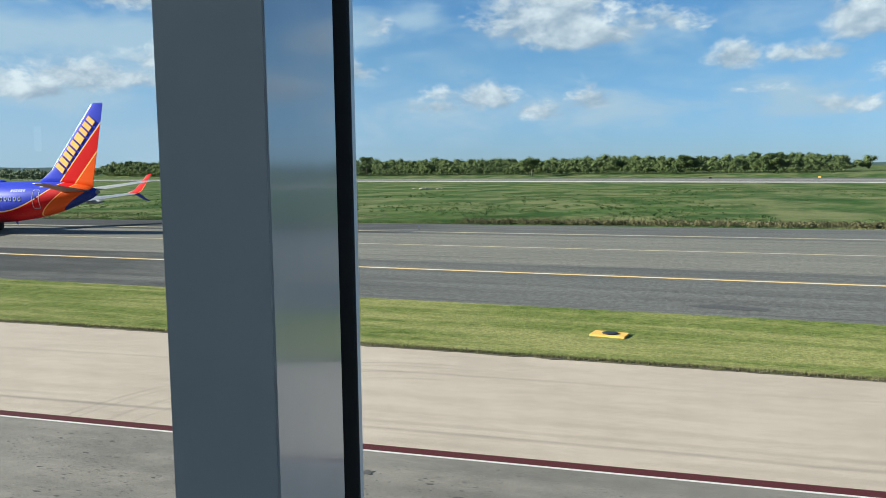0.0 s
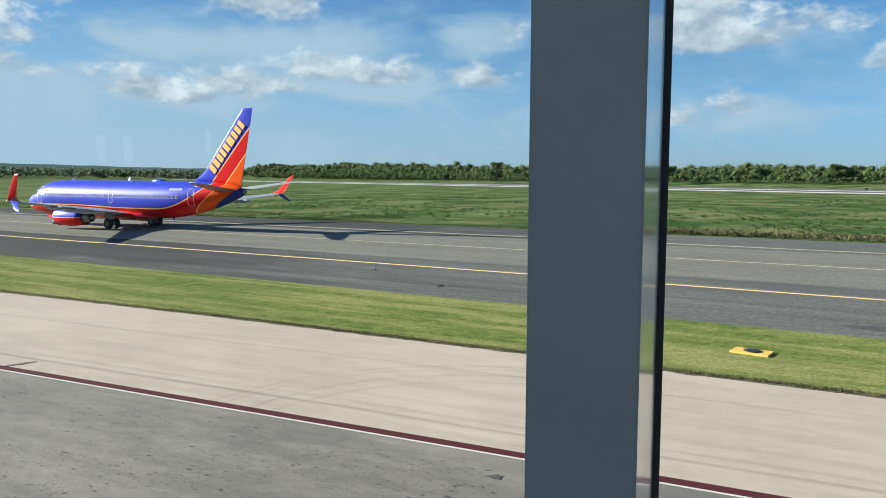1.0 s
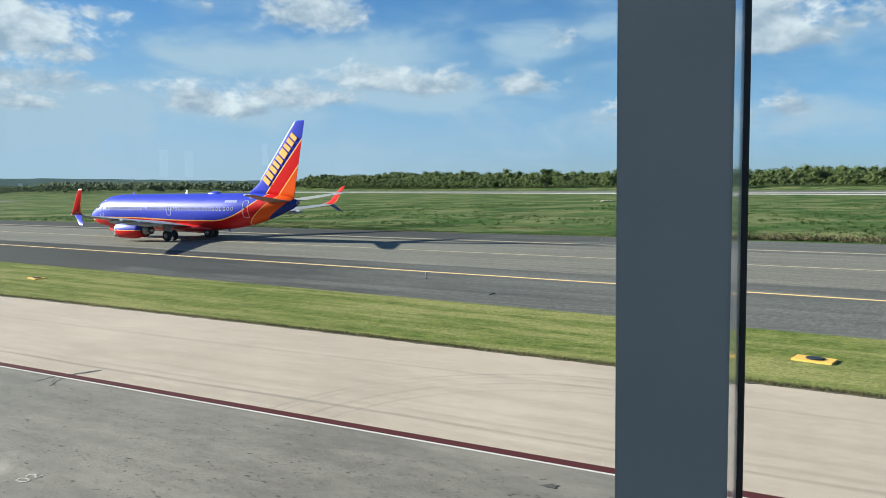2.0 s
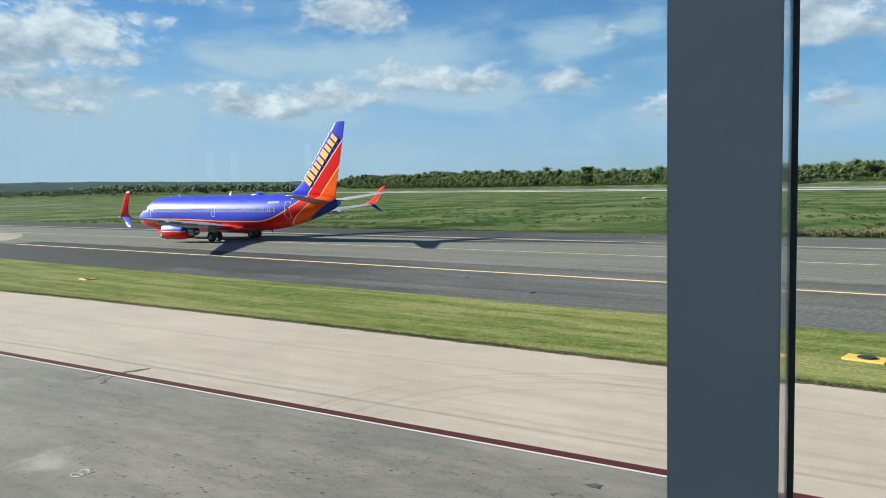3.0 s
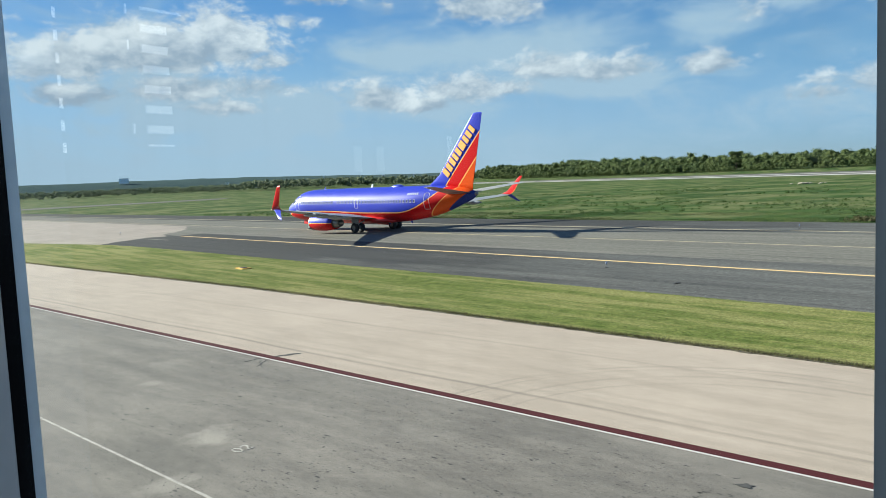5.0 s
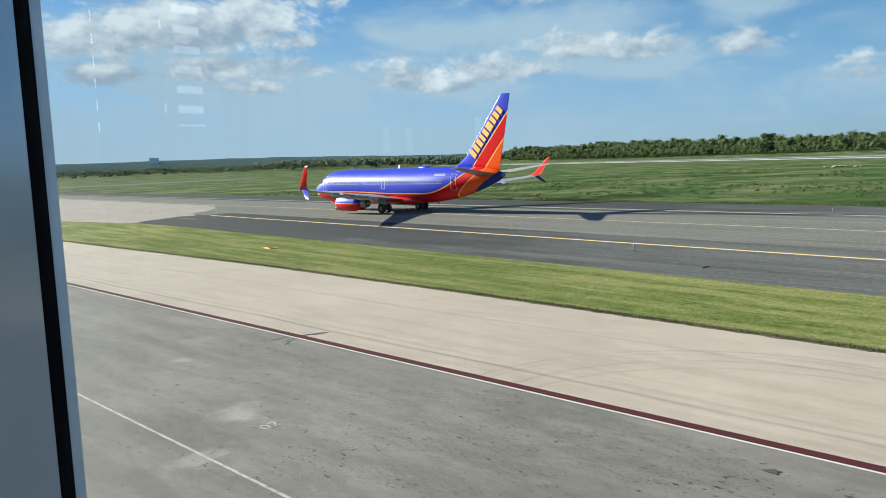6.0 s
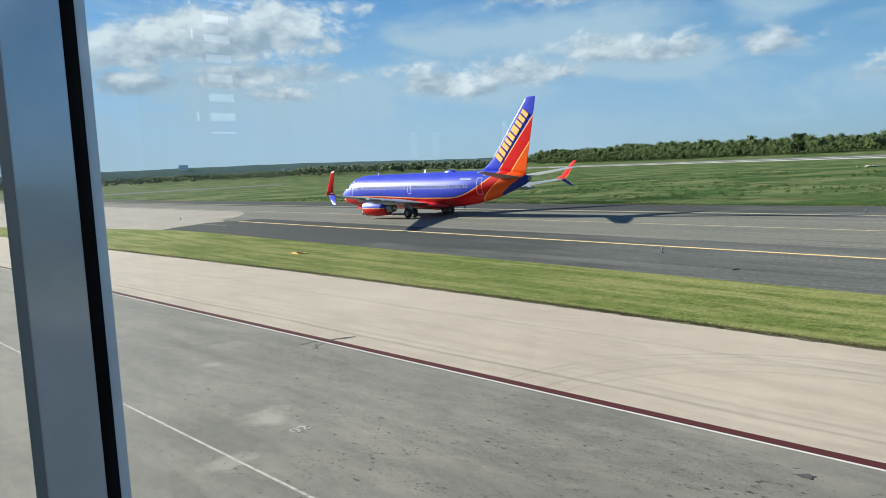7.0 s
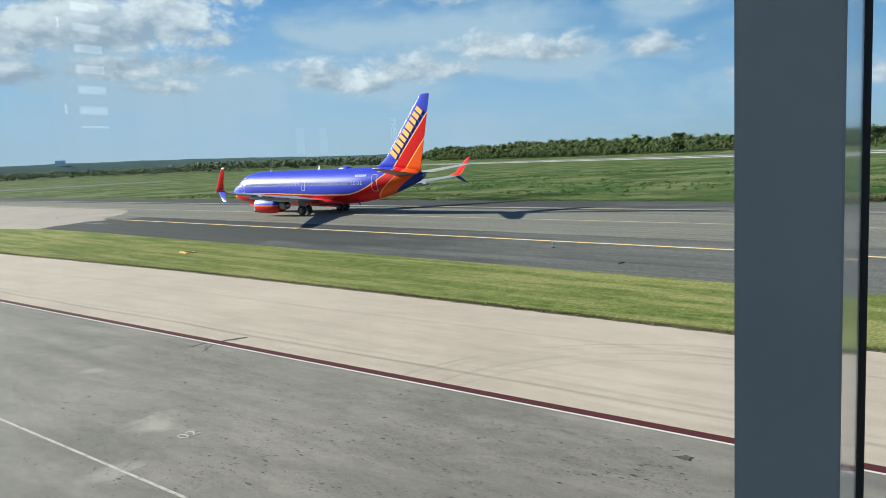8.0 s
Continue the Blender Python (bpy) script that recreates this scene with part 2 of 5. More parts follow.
def asphalt_material(name, low, high, mark, newer=0.0):
    m, n = material(name)
    at = n.add("ShaderNodeTexCoord").outputs["Object"]
    streak = n.noise(n.scaled(at, 0.02, 1.0, 1), 0.7, 6.0, 0.62)
    broad = n.noise(n.scaled(at, 0.35, 1.0, 1), 0.2, 6.0, 0.6)
    grain = n.math("MULTIPLY_ADD", n.noise(n.scaled(at, 1.0, 0.7, 1), 14.0, 5.0, 0.75), 0.5, n.math("MULTIPLY", n.step(n.noise(n.scaled(at, 1.0, 0.5, 1), 4.0, 7.0, 0.85), 0.36, 0.64), 0.5))
    f = n.math("ADD", n.math("MULTIPLY", streak, 0.6), n.math("MULTIPLY", broad, 0.4))
    c = n.mix(n.step(f, 0.34, 0.66), rgb(low), rgb(high))
    c = n.add("ShaderNodeHueSaturation", (), Color=c, Value=n.math("MULTIPLY_ADD", grain, 1.0, 0.50)).outputs[0]
    if newer:
        # sealed, blacker stretch towards the side taxiway, ending in ragged patches
        along = n.math("ADD", n.add("ShaderNodeSeparateXYZ", (), Vector=at).outputs[0], n.math("MULTIPLY_ADD", n.noise(n.scaled(at, 0.4, 1.2, 1), 0.22, 6.0, 0.65), 90.0, -45.0))
        c = n.mix(n.math("MULTIPLY", n.step(along, -20.0, -48.0), newer), c, (0.034, 0.034, 0.035, 1))
    rub = n.noise(n.scaled(at, 0.012, 1.0, 1), 1.6, 5.0, 0.6)
    c = n.mix(n.math("MULTIPLY", n.step(rub, 0.55, 0.68), mark), c, (0.022, 0.022, 0.024, 1))
    n.put(n.shader.inputs["Base Color"], c)
    n.put(n.shader.inputs["Roughness"], n.math("MULTIPLY_ADD", broad, 0.3, 0.6))
    n.put(n.shader.inputs["Specular IOR Level"], 0.04)
    b = n.add("ShaderNodeBump", (), Strength=0.35, Distance=0.012, Height=grain)
    n.put(n.shader.inputs["Normal"], b.outputs[0])
    return m


def worn_paint(name, colour, under, wear):
    """Road paint that has worn through to what lies under it."""
    m, n = material(name)
    at = n.add("ShaderNodeTexCoord").outputs["Object"]
    worn = n.step(n.noise(at, 5.0, 6.0, 0.7), 0.62 - wear, 0.80 - wear)
    n.put(n.shader.inputs["Base Color"], n.mix(n.math("MULTIPLY", worn, 0.75), rgb(colour), rgb(under)))
    n.put(n.shader.inputs["Roughness"], 0.7)
    n.put(n.shader.inputs["Specular IOR Level"], 0.1)
    return m


def leaf_material(name, low, high):
    m, n = material(name)
    chance = n.add("ShaderNodeNewGeometry").outputs["Random Per Island"]
    at = n.add("ShaderNodeTexCoord").outputs["Object"]
    tree = n.noise(at, 0.06, 3.0)
    f = n.math("ADD", n.math("MULTIPLY", chance, 0.35), n.math("MULTIPLY", n.step(tree, 0.35, 0.65), 0.65))
    n.put(n.shader.inputs["Base Color"], n.mix(f, rgb(low), rgb(high)))
    n.put(n.shader.inputs["Roughness"], 0.75)
    n.put(n.shader.inputs["Specular IOR Level"], 0.2)
    thin = n.add("ShaderNodeBsdfTranslucent", (), Color=n.shader.inputs["Base Color"].links[0].from_socket)
    both = n.add("ShaderNodeMixShader", (), i0=0.42, i1=n.shader.outputs[0], i2=thin.outputs[0])
    out = [k for k in n.tree.nodes if k.bl_idname == "ShaderNodeOutputMaterial"][0]
    n.put(out.inputs["Surface"], both.outputs[0])
    return m


def glass_material():
    """A thin clean pane: clear, with a mirror image that grows towards grazing, and a trace of dust."""
    m, n = material("window_glass")
    at = n.add("ShaderNodeTexCoord").outputs["Object"]
    gloss = n.add("ShaderNodeBsdfGlossy", (), Color=(1, 1, 1, 1), Roughness=0.0)
    clear = n.add("ShaderNodeBsdfTransparent", (), Color=(0.95, 0.975, 0.975, 1))
    fres = n.add("ShaderNodeFresnel", (), IOR=1.45)
    mixed = n.add("ShaderNodeMixShader", (), i0=fres.outputs[0], i1=clear.outputs[0], i2=gloss.outputs[0])
    dust = n.add("ShaderNodeBsdfDiffuse", (), Color=(0.75, 0.75, 0.72, 1))
    runs = n.math("MULTIPLY", n.step(n.noise(n.scaled(at, 7.0, 7.0, 0.7), 3.0, 5.0, 0.6), 0.45, 0.8), 0.03)
    both = n.add("ShaderNodeMixShader", (), i0=n.math("ADD", runs, 0.002), i1=mixed.outputs[0], i2=dust.outputs[0])
    out = [k for k in n.tree.nodes if k.bl_idname == "ShaderNodeOutputMaterial"][0]
    n.put(out.inputs["Surface"], both.outputs[0])
    n.tree.nodes.remove(n.shader)
    return m


def glow(name, colour, strength):
    m, n = material(name)
    n.put(n.shader.inputs["Base Color"], rgb(colour))
    n.put(n.shader.inputs["Emission Color"], rgb(colour))
    n.put(n.shader.inputs["Emission Strength"], strength)
    return m


BLUE, RED, ORANGE, STRIPE, NAVY = (0.032, 0.046, 0.42), (0.55, 0.006, 0.008), (0.72, 0.085, 0.006), (0.95, 0.48, 0.13), (0.020, 0.035, 0.20)


def livery(name, kind):
    """Airliner paint: blue above, red sweeping up to the fin, orange behind it, with thin pale stripes between."""
    m, n = material(name)
    at = n.add("ShaderNodeTexCoord").outputs["Object"]
    sep = n.add("ShaderNodeSeparateXYZ", (), Vector=at)
    u, z = sep.outputs[0], sep.outputs[2]

    def line(u0, z0, slope):
        return n.math("SUBTRACT", z, n.math("MULTIPLY_ADD", u, slope, z0 - slope * u0))

    if kind == "body":
        rise = n.math("MAXIMUM", n.math("SUBTRACT", u, 22.0), 0.0)
        fall = n.math("MAXIMUM", n.math("SUBTRACT", 4.2, u), 0.0)
        front = n.step(u, 18.0, 9.0)
        edge = n.math("MULTIPLY_ADD", n.math("MULTIPLY", rise, rise), 0.058, 2.15)
        edge = n.math("ADD", edge, n.math("MULTIPLY", front, 0.22))
        edge = n.math("SUBTRACT", edge, n.math("MULTIPLY", n.math("MULTIPLY", fall, fall), 0.05))
        top = n.math("SUBTRACT", z, edge)
        mid, low = line(26.7, 1.93, 0.78), line(29.15, 2.55, 0.62)
        w1, w2 = 0.055, 0.045
    elif kind == "fin":
        top, mid, low = line(28.2, 4.72, 1.11), line(29.7, 4.35, 1.137), line(40, 0, 1.0)
        w1, w2 = 0.085, 0.085
    elif kind == "winglet":
        top, mid, low = line(22.0, 3.85, 1.12), line(23.0, 3.25, 1.55), line(40, 0, 1.0)
        w1, w2 = 0.05, 0.03
    elif kind == "nacelle":
        top, mid, low = n.math("SUBTRACT", z, 1.22), line(60, 0, 1.0), line(60, 0, 1.0)
        w1, w2 = 0.035, 0.0
    c = n.mix(n.math("GREATER_THAN", low, 0.0), rgb(NAVY), rgb(ORANGE))
    c = n.mix(n.math("GREATER_THAN", mid, 0.0), c, rgb(RED))
    c = n.mix(n.math("LESS_THAN", n.math("ABSOLUTE", mid), w2), c, rgb(STRIPE))
    c = n.mix(n.math("GREATER_THAN", top, 0.0), c, rgb(BLUE))
    c = n.mix(n.math("LESS_THAN", n.math("ABSOLUTE", top), w1), c, rgb(STRIPE))
    grime = n.noise(n.scaled(at, 0.25, 1, 1), 2.2, 6.0, 0.65)
    c = n.add("ShaderNodeHueSaturation", (), Color=c, Value=n.math("MULTIPLY_ADD", grime, 0.24, 0.86)).outputs[0]
    n.put(n.shader.inputs["Base Color"], c)
    n.put(n.shader.inputs["Roughness"], n.math("MULTIPLY_ADD", grime, 0.18, 0.46 if kind == "fin" else 0.30))
    n.put(n.shader.inputs["Coat Weight"], 0.0 if kind == "fin" else 0.04)
    n.put(n.shader.inputs["Specular IOR Level"], 0.04 if kind == "fin" else 0.13)
    n.put(n.shader.inputs["Coat Roughness"], 0.12)
    b = n.add("ShaderNodeBump", (), Strength=0.05, Distance=0.02, Height=n.noise(at, 1.5, 2.0))
    n.put(n.shader.inputs["Normal"], b.outputs[0])
    return m


M_GRASS = grass_material("mown_grass", (0.088, 0.122, 0.030), (0.166, 0.188, 0.056), (0.280, 0.264, 0.108), 0.9)
M_FIELD = grass_material("field_grass", (0.034, 0.072, 0.020), (0.084, 0.124, 0.038), (0.180, 0.176, 0.086), 0.15, 0.85)
M_WEED = leaf_material("weed_leaves", (0.06, 0.062, 0.026), (0.19, 0.168, 0.09))
M_CLUMP = leaf_material("field_tuft_blades", (0.036, 0.072, 0.018), (0.095, 0.135, 0.042))
SLOPE, RED_Y = math.tan(radians(4.9)), 14.18          # the red line's course over the apron
M_APRON = concrete_material("grey_concrete", (0.139, 0.127, 0.112), (0.202, 0.184, 0.161), 4.9,
                            [(-16.2, 7.2, 1.0, 0.4), (-14.4, 5.3, 0.7, 0.35), (-24.5, 9.5, 1.1, 0.16), (-13.0, 10.8, 1.5, 0.10), (-22.4, 8.2, 0.5, 0.2)],
                            [(-1.9, 0.55, 0.28), (-3.4, 0.35, 0.20), (-0.75, 0.25, 0.16)], 0.62)
M_APRON_FAR = concrete_material("pale_concrete", (0.322, 0.268, 0.216), (0.418, 0.350, 0.287), 4.9, (),
                                [(1.15, 0.14, 0.46), (1.62, 0.18, 0.20), (2.35, 0.20, 0.08), (0.55, 0.30, 0.10), (3.6, 0.5, 0.06), (5.75, 0.12, 0.24)],
                                arcs=[(-7.60, 13.34, 6.98, 0.09, 0.26), (-7.60, 13.34, 6.63, 0.06, 0.22), (-7.30, 13.34, 6.08, 0.12, 0.20), (-7.10, 13.14, 5.63, 0.07, 0.22), (-38.0, 2.0, 15.0, 0.10, 0.16)], even=0.07)
M_PATCH = concrete_material("old_concrete", (0.235, 0.198, 0.168), (0.315, 0.268, 0.228), 0)
M_ASPHALT = asphalt_material("grey_asphalt", (0.136, 0.130, 0.113), (0.184, 0.175, 0.152), 0.28)
M_SHOULDER = asphalt_material("dark_asphalt", (0.088, 0.087, 0.082), (0.136, 0.134, 0.126), 0.32, 0.68)
M_RUNWAY = asphalt_material("old_runway", (0.0984, 0.0943, 0.0861), (0.1476, 0.141, 0.1296), 0.1)
M_YELLOW = worn_paint("yellow_paint", (0.70, 0.49, 0.22), (0.13, 0.11, 0.09), 0.05)
M_PALE_YELLOW = worn_paint("faded_yellow_paint", (0.52, 0.43, 0.27), (0.14, 0.13, 0.11), 0.12)
M_RED = worn_paint("dark_red_paint", (0.066, 0.017, 0.018), (0.16, 0.11, 0.10), -0.06)
M_WHITE = worn_paint("white_paint", (0.52, 0.50, 0.48), (0.3, 0.28, 0.26), 0.03)
M_FADED = worn_paint("faded_white_paint", (0.40, 0.38, 0.345), (0.21, 0.19, 0.17), 0.17)
M_SOIL = surface("dark_soil", (0.035, 0.03, 0.02), (0.10, 0.085, 0.05), 6.0, 0.95, bump=0.6, bump_scale=30)
M_DARK = surface("dark_stain", (0.03, 0.03, 0.03), (0.07, 0.065, 0.06), 5.0, 0.8)
M_FRAME = surface("grey_painted_aluminium", (0.35, 0.405, 0.475), (0.385, 0.44, 0.51), 1.2, 0.13, metal=0.32, coat=0.3)
M_GASKET = surface("black_rubber", (0.004, 0.004, 0.005), (0.008, 0.008, 0.009), 8.0, 0.85, spec=0.1)
M_CAP = surface("outer_aluminium", (0.42, 0.46, 0.50), (0.50, 0.54, 0.58), 2.0, 0.45, metal=0.2)
M_GLASS = glass_material()
M_CLEAR, _n = material("clear_glass_edge")
_n.put([k for k in _n.tree.nodes if k.bl_idname == "ShaderNodeOutputMaterial"][0].inputs["Surface"], _n.add("ShaderNodeBsdfTransparent", (), Color=(0.97, 0.985, 0.985, 1)).outputs[0])
M_BODY, M_FIN, M_WINGLET, M_NACELLE = livery("body_paint", "body"), livery("fin_paint", "fin"), livery("winglet_paint", "winglet"), livery("nacelle_paint", "nacelle")
M_WING = surface("grey_wing_paint", (0.27, 0.275, 0.28), (0.36, 0.365, 0.37), 1.2, 0.36, metal=0.1, stretch=(0.5, 1, 1))
M_METAL = surface("bare_metal", (0.48, 0.48, 0.48), (0.66, 0.66, 0.66), 3.0, 0.3, metal=0.9)
M_BURNT = surface("exhaust_metal", (0.16, 0.15, 0.14), (0.34, 0.32, 0.30), 4.0, 0.4, metal=0.9)
M_TYRE = surface("black_tyre", (0.012, 0.012, 0.012), (0.03, 0.03, 0.03), 8.0, 0.8)
M_RIM = surface("white_hub", (0.14, 0.14, 0.14), (0.26, 0.26, 0.25), 6.0, 0.5)
M_BLACK = surface("dark_opening", (0.008, 0.008, 0.01), (0.02, 0.02, 0.022), 5.0, 0.5)
M_PANE = surface("dark_pane", (0.02, 0.025, 0.035), (0.035, 0.04, 0.055), 5.0, 0.12)
M_SILL = surface("pale_window_rim", (0.20, 0.23, 0.45), (0.28, 0.31, 0.52), 3.0, 0.65)
M_MARK = surface("white_marking", (0.70, 0.70, 0.70), (0.80, 0.80, 0.80), 3.0, 0.4)
M_GOLD = surface("orange_yellow_marking", (0.86, 0.40, 0.10), (0.92, 0.47, 0.14), 3.0, 0.6, spec=0.04)
M_BLUE = surface("blue_paint", BLUE, (0.06, 0.08, 0.56), 2.0, 0.35, coat=0.3)
M_REDP = surface("red_paint", RED, (0.66, 0.016, 0.02), 2.0, 0.35, coat=0.3)
M_LEAF = leaf_material("tree_leaves", (0.062, 0.094, 0.034), (0.122, 0.152, 0.054))
# paler, greyer leaf green: the haze of distance is painted into the colour
M_LEAF_FAR = leaf_material("hazy_far_leaves", (0.105, 0.135, 0.078), (0.155, 0.185, 0.108))
M_BARK = surface("bark", (0.07, 0.055, 0.04), (0.14, 0.11, 0.08), 3.0, 0.9, bump=0.5)
# lightened and blued base colour stands in for haze over the ridge
M_HILL = surface("hazy_wooded_hill", (0.050, 0.078, 0.080), (0.078, 0.108, 0.106), 0.02, 0.95, spread=0.25, spec=0.0)
M_WALL = surface("white_wall", (0.66, 0.65, 0.62), (0.74, 0.73, 0.70), 0.8, 0.8)
M_FACADE = surface("pale_facade", (0.76, 0.76, 0.74), (0.84, 0.84, 0.82), 0.3, 0.8)
M_PLASTER = surface("grey_interior_wall", (0.15, 0.155, 0.16), (0.19, 0.195, 0.20), 0.7, 0.85)
M_CEILING = surface("ceiling_board", (0.22, 0.225, 0.23), (0.26, 0.265, 0.27), 1.2, 0.9)
M_CARPET = surface("grey_carpet", (0.06, 0.06, 0.065), (0.10, 0.10, 0.105), 4.0, 0.95, bump=0.3, bump_scale=300)
# glow of the added ceiling lamps that brighten the mullions
M_FILL_PANEL = glow("fill_panel", (0.90, 0.97, 1.0), 2.0)
M_DIM = glow("dim_light_panel", (0.95, 0.98, 1.0), 0.58)
M_FAINT = glow("faint_light_panel", (0.95, 0.98, 1.0), 0.22)
M_LENS = surface("blue_lens", (0.16, 0.20, 0.34), (0.30, 0.34, 0.46), 6.0, 0.2)
M_BARE = surface("bare_rubble", (0.24, 0.215, 0.16), (0.42, 0.38, 0.31), 0.8, 0.9, bump=0.5, bump_scale=6)
M_SPOT = surface("oil_spot", (0.03575, 0.0325, 0.02925), (0.06175, 0.0572, 0.0507), 5.0, 0.7)
M_BAND = concrete_material("bright_concrete", (0.50, 0.48, 0.44), (0.66, 0.64, 0.60), -28)

# ---- builders ----
def part(name, bm, mat, parent=None, label="", smooth=False):
    """One mesh object out of a bmesh, under a thing or a part."""
    data = bpy.data.meshes.new(name)
    bm.to_mesh(data)
    bm.free()
    return mesh_part(name, data, mat, parent, label, smooth)


def mesh_part(name, data, mat, parent=None, label="", smooth=False):
    for m in mat if isinstance(mat, (list, tuple)) else [mat]:
        data.materials.append(m)
    if smooth:
        data.shade_smooth()
    ob = new(name, data)
    ob.parent = parent
    return tagged(ob, label)


def thing(name, label, category, at=(0, 0, 0), turn=0.0, group=""):
    ob = new(name)
    ob.matrix_basis = pose(*at, 0, 0, turn)
    ob.empty_display_size = 0.2
    return tagged(ob, label, category, group)


def box(bm, x0, x1, y0, y1, z0, z1, bevel=0.0, m=None):
    made = bmesh.ops.create_cube(bm, size=1.0, matrix=Matrix.LocRotScale(((x0 + x1) / 2, (y0 + y1) / 2, (z0 + z1) / 2), None, (abs(x1 - x0), abs(y1 - y0), abs(z1 - z0))))
    verts = made["verts"]
    if bevel:
        edges = list({e for v in verts for e in v.link_edges})
        verts = list({v for f in bmesh.ops.bevel(bm, geom=edges, offset=bevel, segments=2, affect="EDGES")["faces"] for v in f.verts} | {v for v in verts if v.is_valid})
    if m is not None:
        bmesh.ops.transform(bm, matrix=m, verts=verts)
    return verts


def boxed(*args, **kw):
    bm = bmesh.new()
    box(bm, *args, **kw)
    return bm


def slab(points, z0, z1):
    """A flat plate with upright edges over an outline."""
    bm = bmesh.new()
    top = [bm.verts.new((x, y, z1)) for x, y in points]
    low = [bm.verts.new((x, y, z0)) for x, y in points]
    bm.faces.new(top)
    for i in range(len(points)):
        j = (i + 1) % len(points)
        bm.faces.new((top[i], low[i], low[j], top[j]))
    bmesh.ops.recalc_face_normals(bm, faces=bm.faces)
    if sum((f.normal.z for f in bm.faces if len(f.verts) == len(points) and abs(f.normal.z) > 0.5)) < 0:
        bmesh.ops.reverse_faces(bm, faces=bm.faces)
    return bm


def loft(rings, cap=True):
    """Skin over closed rings with the same number of points."""
    bm = bmesh.new()
    rows = [[bm.verts.new(p) for p in ring] for ring in rings]
    k = len(rows[0])
    for a, b in zip(rows, rows[1:]):
        for i in range(k):
            bm.faces.new((a[i], a[(i + 1) % k], b[(i + 1) % k], b[i]))
    if cap:
        bm.faces.new(rows[0])
        bm.faces.new(rows[-1])
    bmesh.ops.recalc_face_normals(bm, faces=bm.faces)
    return bm


def soup(name, verts, faces, mat, parent=None, label=""):
    data = bpy.data.meshes.new(name)
    data.from_pydata(verts, [], faces)
    return mesh_part(name, data, mat, parent, label)


rng = np.random.default_rng(7)


def leaves(centres, radii, count, size, flat=0.75, lean=0.6):
    """Small leaf quads spread through ellipsoids: arrays of vertices and faces."""
    c = np.repeat(centres, count, 0)
    r = np.repeat(radii, count, 0)
    d = rng.normal(size=(len(c), 3))
    d /= np.linalg.norm(d, axis=1)[:, None]
    p = c + d * r * np.array((1, 1, flat)) * rng.uniform(0.55, 1.02, (len(c), 1))
    s = np.repeat(size, count)[:, None] * rng.uniform(0.6, 1.3, (len(c), 1))
    nrm = d + rng.normal(size=d.shape) * lean
    nrm /= np.linalg.norm(nrm, axis=1)[:, None]
    a = np.cross(nrm, rng.normal(size=d.shape))
    a /= np.linalg.norm(a, axis=1)[:, None]
    b = np.cross(nrm, a)
    v = np.stack([p - a * s, p + b * s * 0.7, p + a * s, p - b * s * 0.7], 1).reshape(-1, 3)
    return v, np.arange(len(v)).reshape(-1, 4)


# ---- ground ----
RUNWAY_WAY = Vector((-math.sin(radians(62)), math.cos(radians(62))))   # the far runway crosses the taxiway's line
RUNWAY_OUT = Vector((math.sin(radians(28)), math.cos(radians(28))))


def relief(x, y):
    """Height of the land: level airfield, a low rise behind the runway."""
    d = x * RUNWAY_OUT.x + y * RUNWAY_OUT.y
    r = math.hypot(x, y)
    rise = 2.5 * min(1, max(0, (d - 414) / 60)) ** 1.3 + max(0, d - 540) * 0.004
    beside = min(1.0, max(0.0, (abs(d - 349) - 75) / 80))            # the runway lies level
    rise = max(rise, min(9.0, max(0, r - 700) * 0.009) * beside)
    return rise + (noise.noise((x * 0.01, y * 0.01, 0)) * 0.25 * beside if d > 120 and y > 100 else 0.0)


def ground():
    xs = sorted({*range(-4800, -1600, 200), *range(-1600, -600, 50), *range(-600, 400, 25), *range(400, 2401, 200)})
    ys = sorted({-600, -200, -60, 0, 10, 20, 40, 60, 80, *range(100, 800, 20), *range(800, 1600, 50), *range(1600, 4801, 200)})
    verts = [(x, y, relief(x, y) - 0.05) for y in ys for x in xs]
    w = len(xs)
    faces = [(j * w + i, j * w + i + 1, (j + 1) * w + i + 1, (j + 1) * w + i) for j in range(len(ys) - 1) for i in range(w - 1)]
    ob = soup("ground", verts, faces, M_FIELD)
    ob.data.shade_smooth()
    tagged(ob, "wide green airfield grass reaching the horizon", "ground", kind="structure")


ground()


def edge_line(points, step=0.35, amp=0.09, seed=0):
    """An outline between two points made uneven, as turf that has crept over concrete."""
    out = []
    for (xa, ya), (xb, yb) in zip(points, points[1:]):
        k = max(1, int(math.hypot(xb - xa, yb - ya) / step))
        for i in range(k):
            x, y = xa + (xb - xa) * i / k, ya + (yb - ya) * i / k
            out.append((x, y + amp * (noise.noise((x * 1.7, seed, 0)) + 0.7 * noise.noise((x * 6, seed, 3)))))
    return out + [points[-1]]


TURF_EDGE = [(-400, -6), (-160, 10.5), (-63, 18.4), (-53.6, 19.3), (-40, 20.5), (-31.5, 21.0), (-23.5, 21.45), (-9.8, 22.0), (3, 22.35), (40, 23.2), (120, 25)]


def red_at(x):
    return RED_Y + SLOPE * x


def structure(name, bm, mat, label, category):
    return tagged(part(name, bm, mat), label, category, kind="structure")


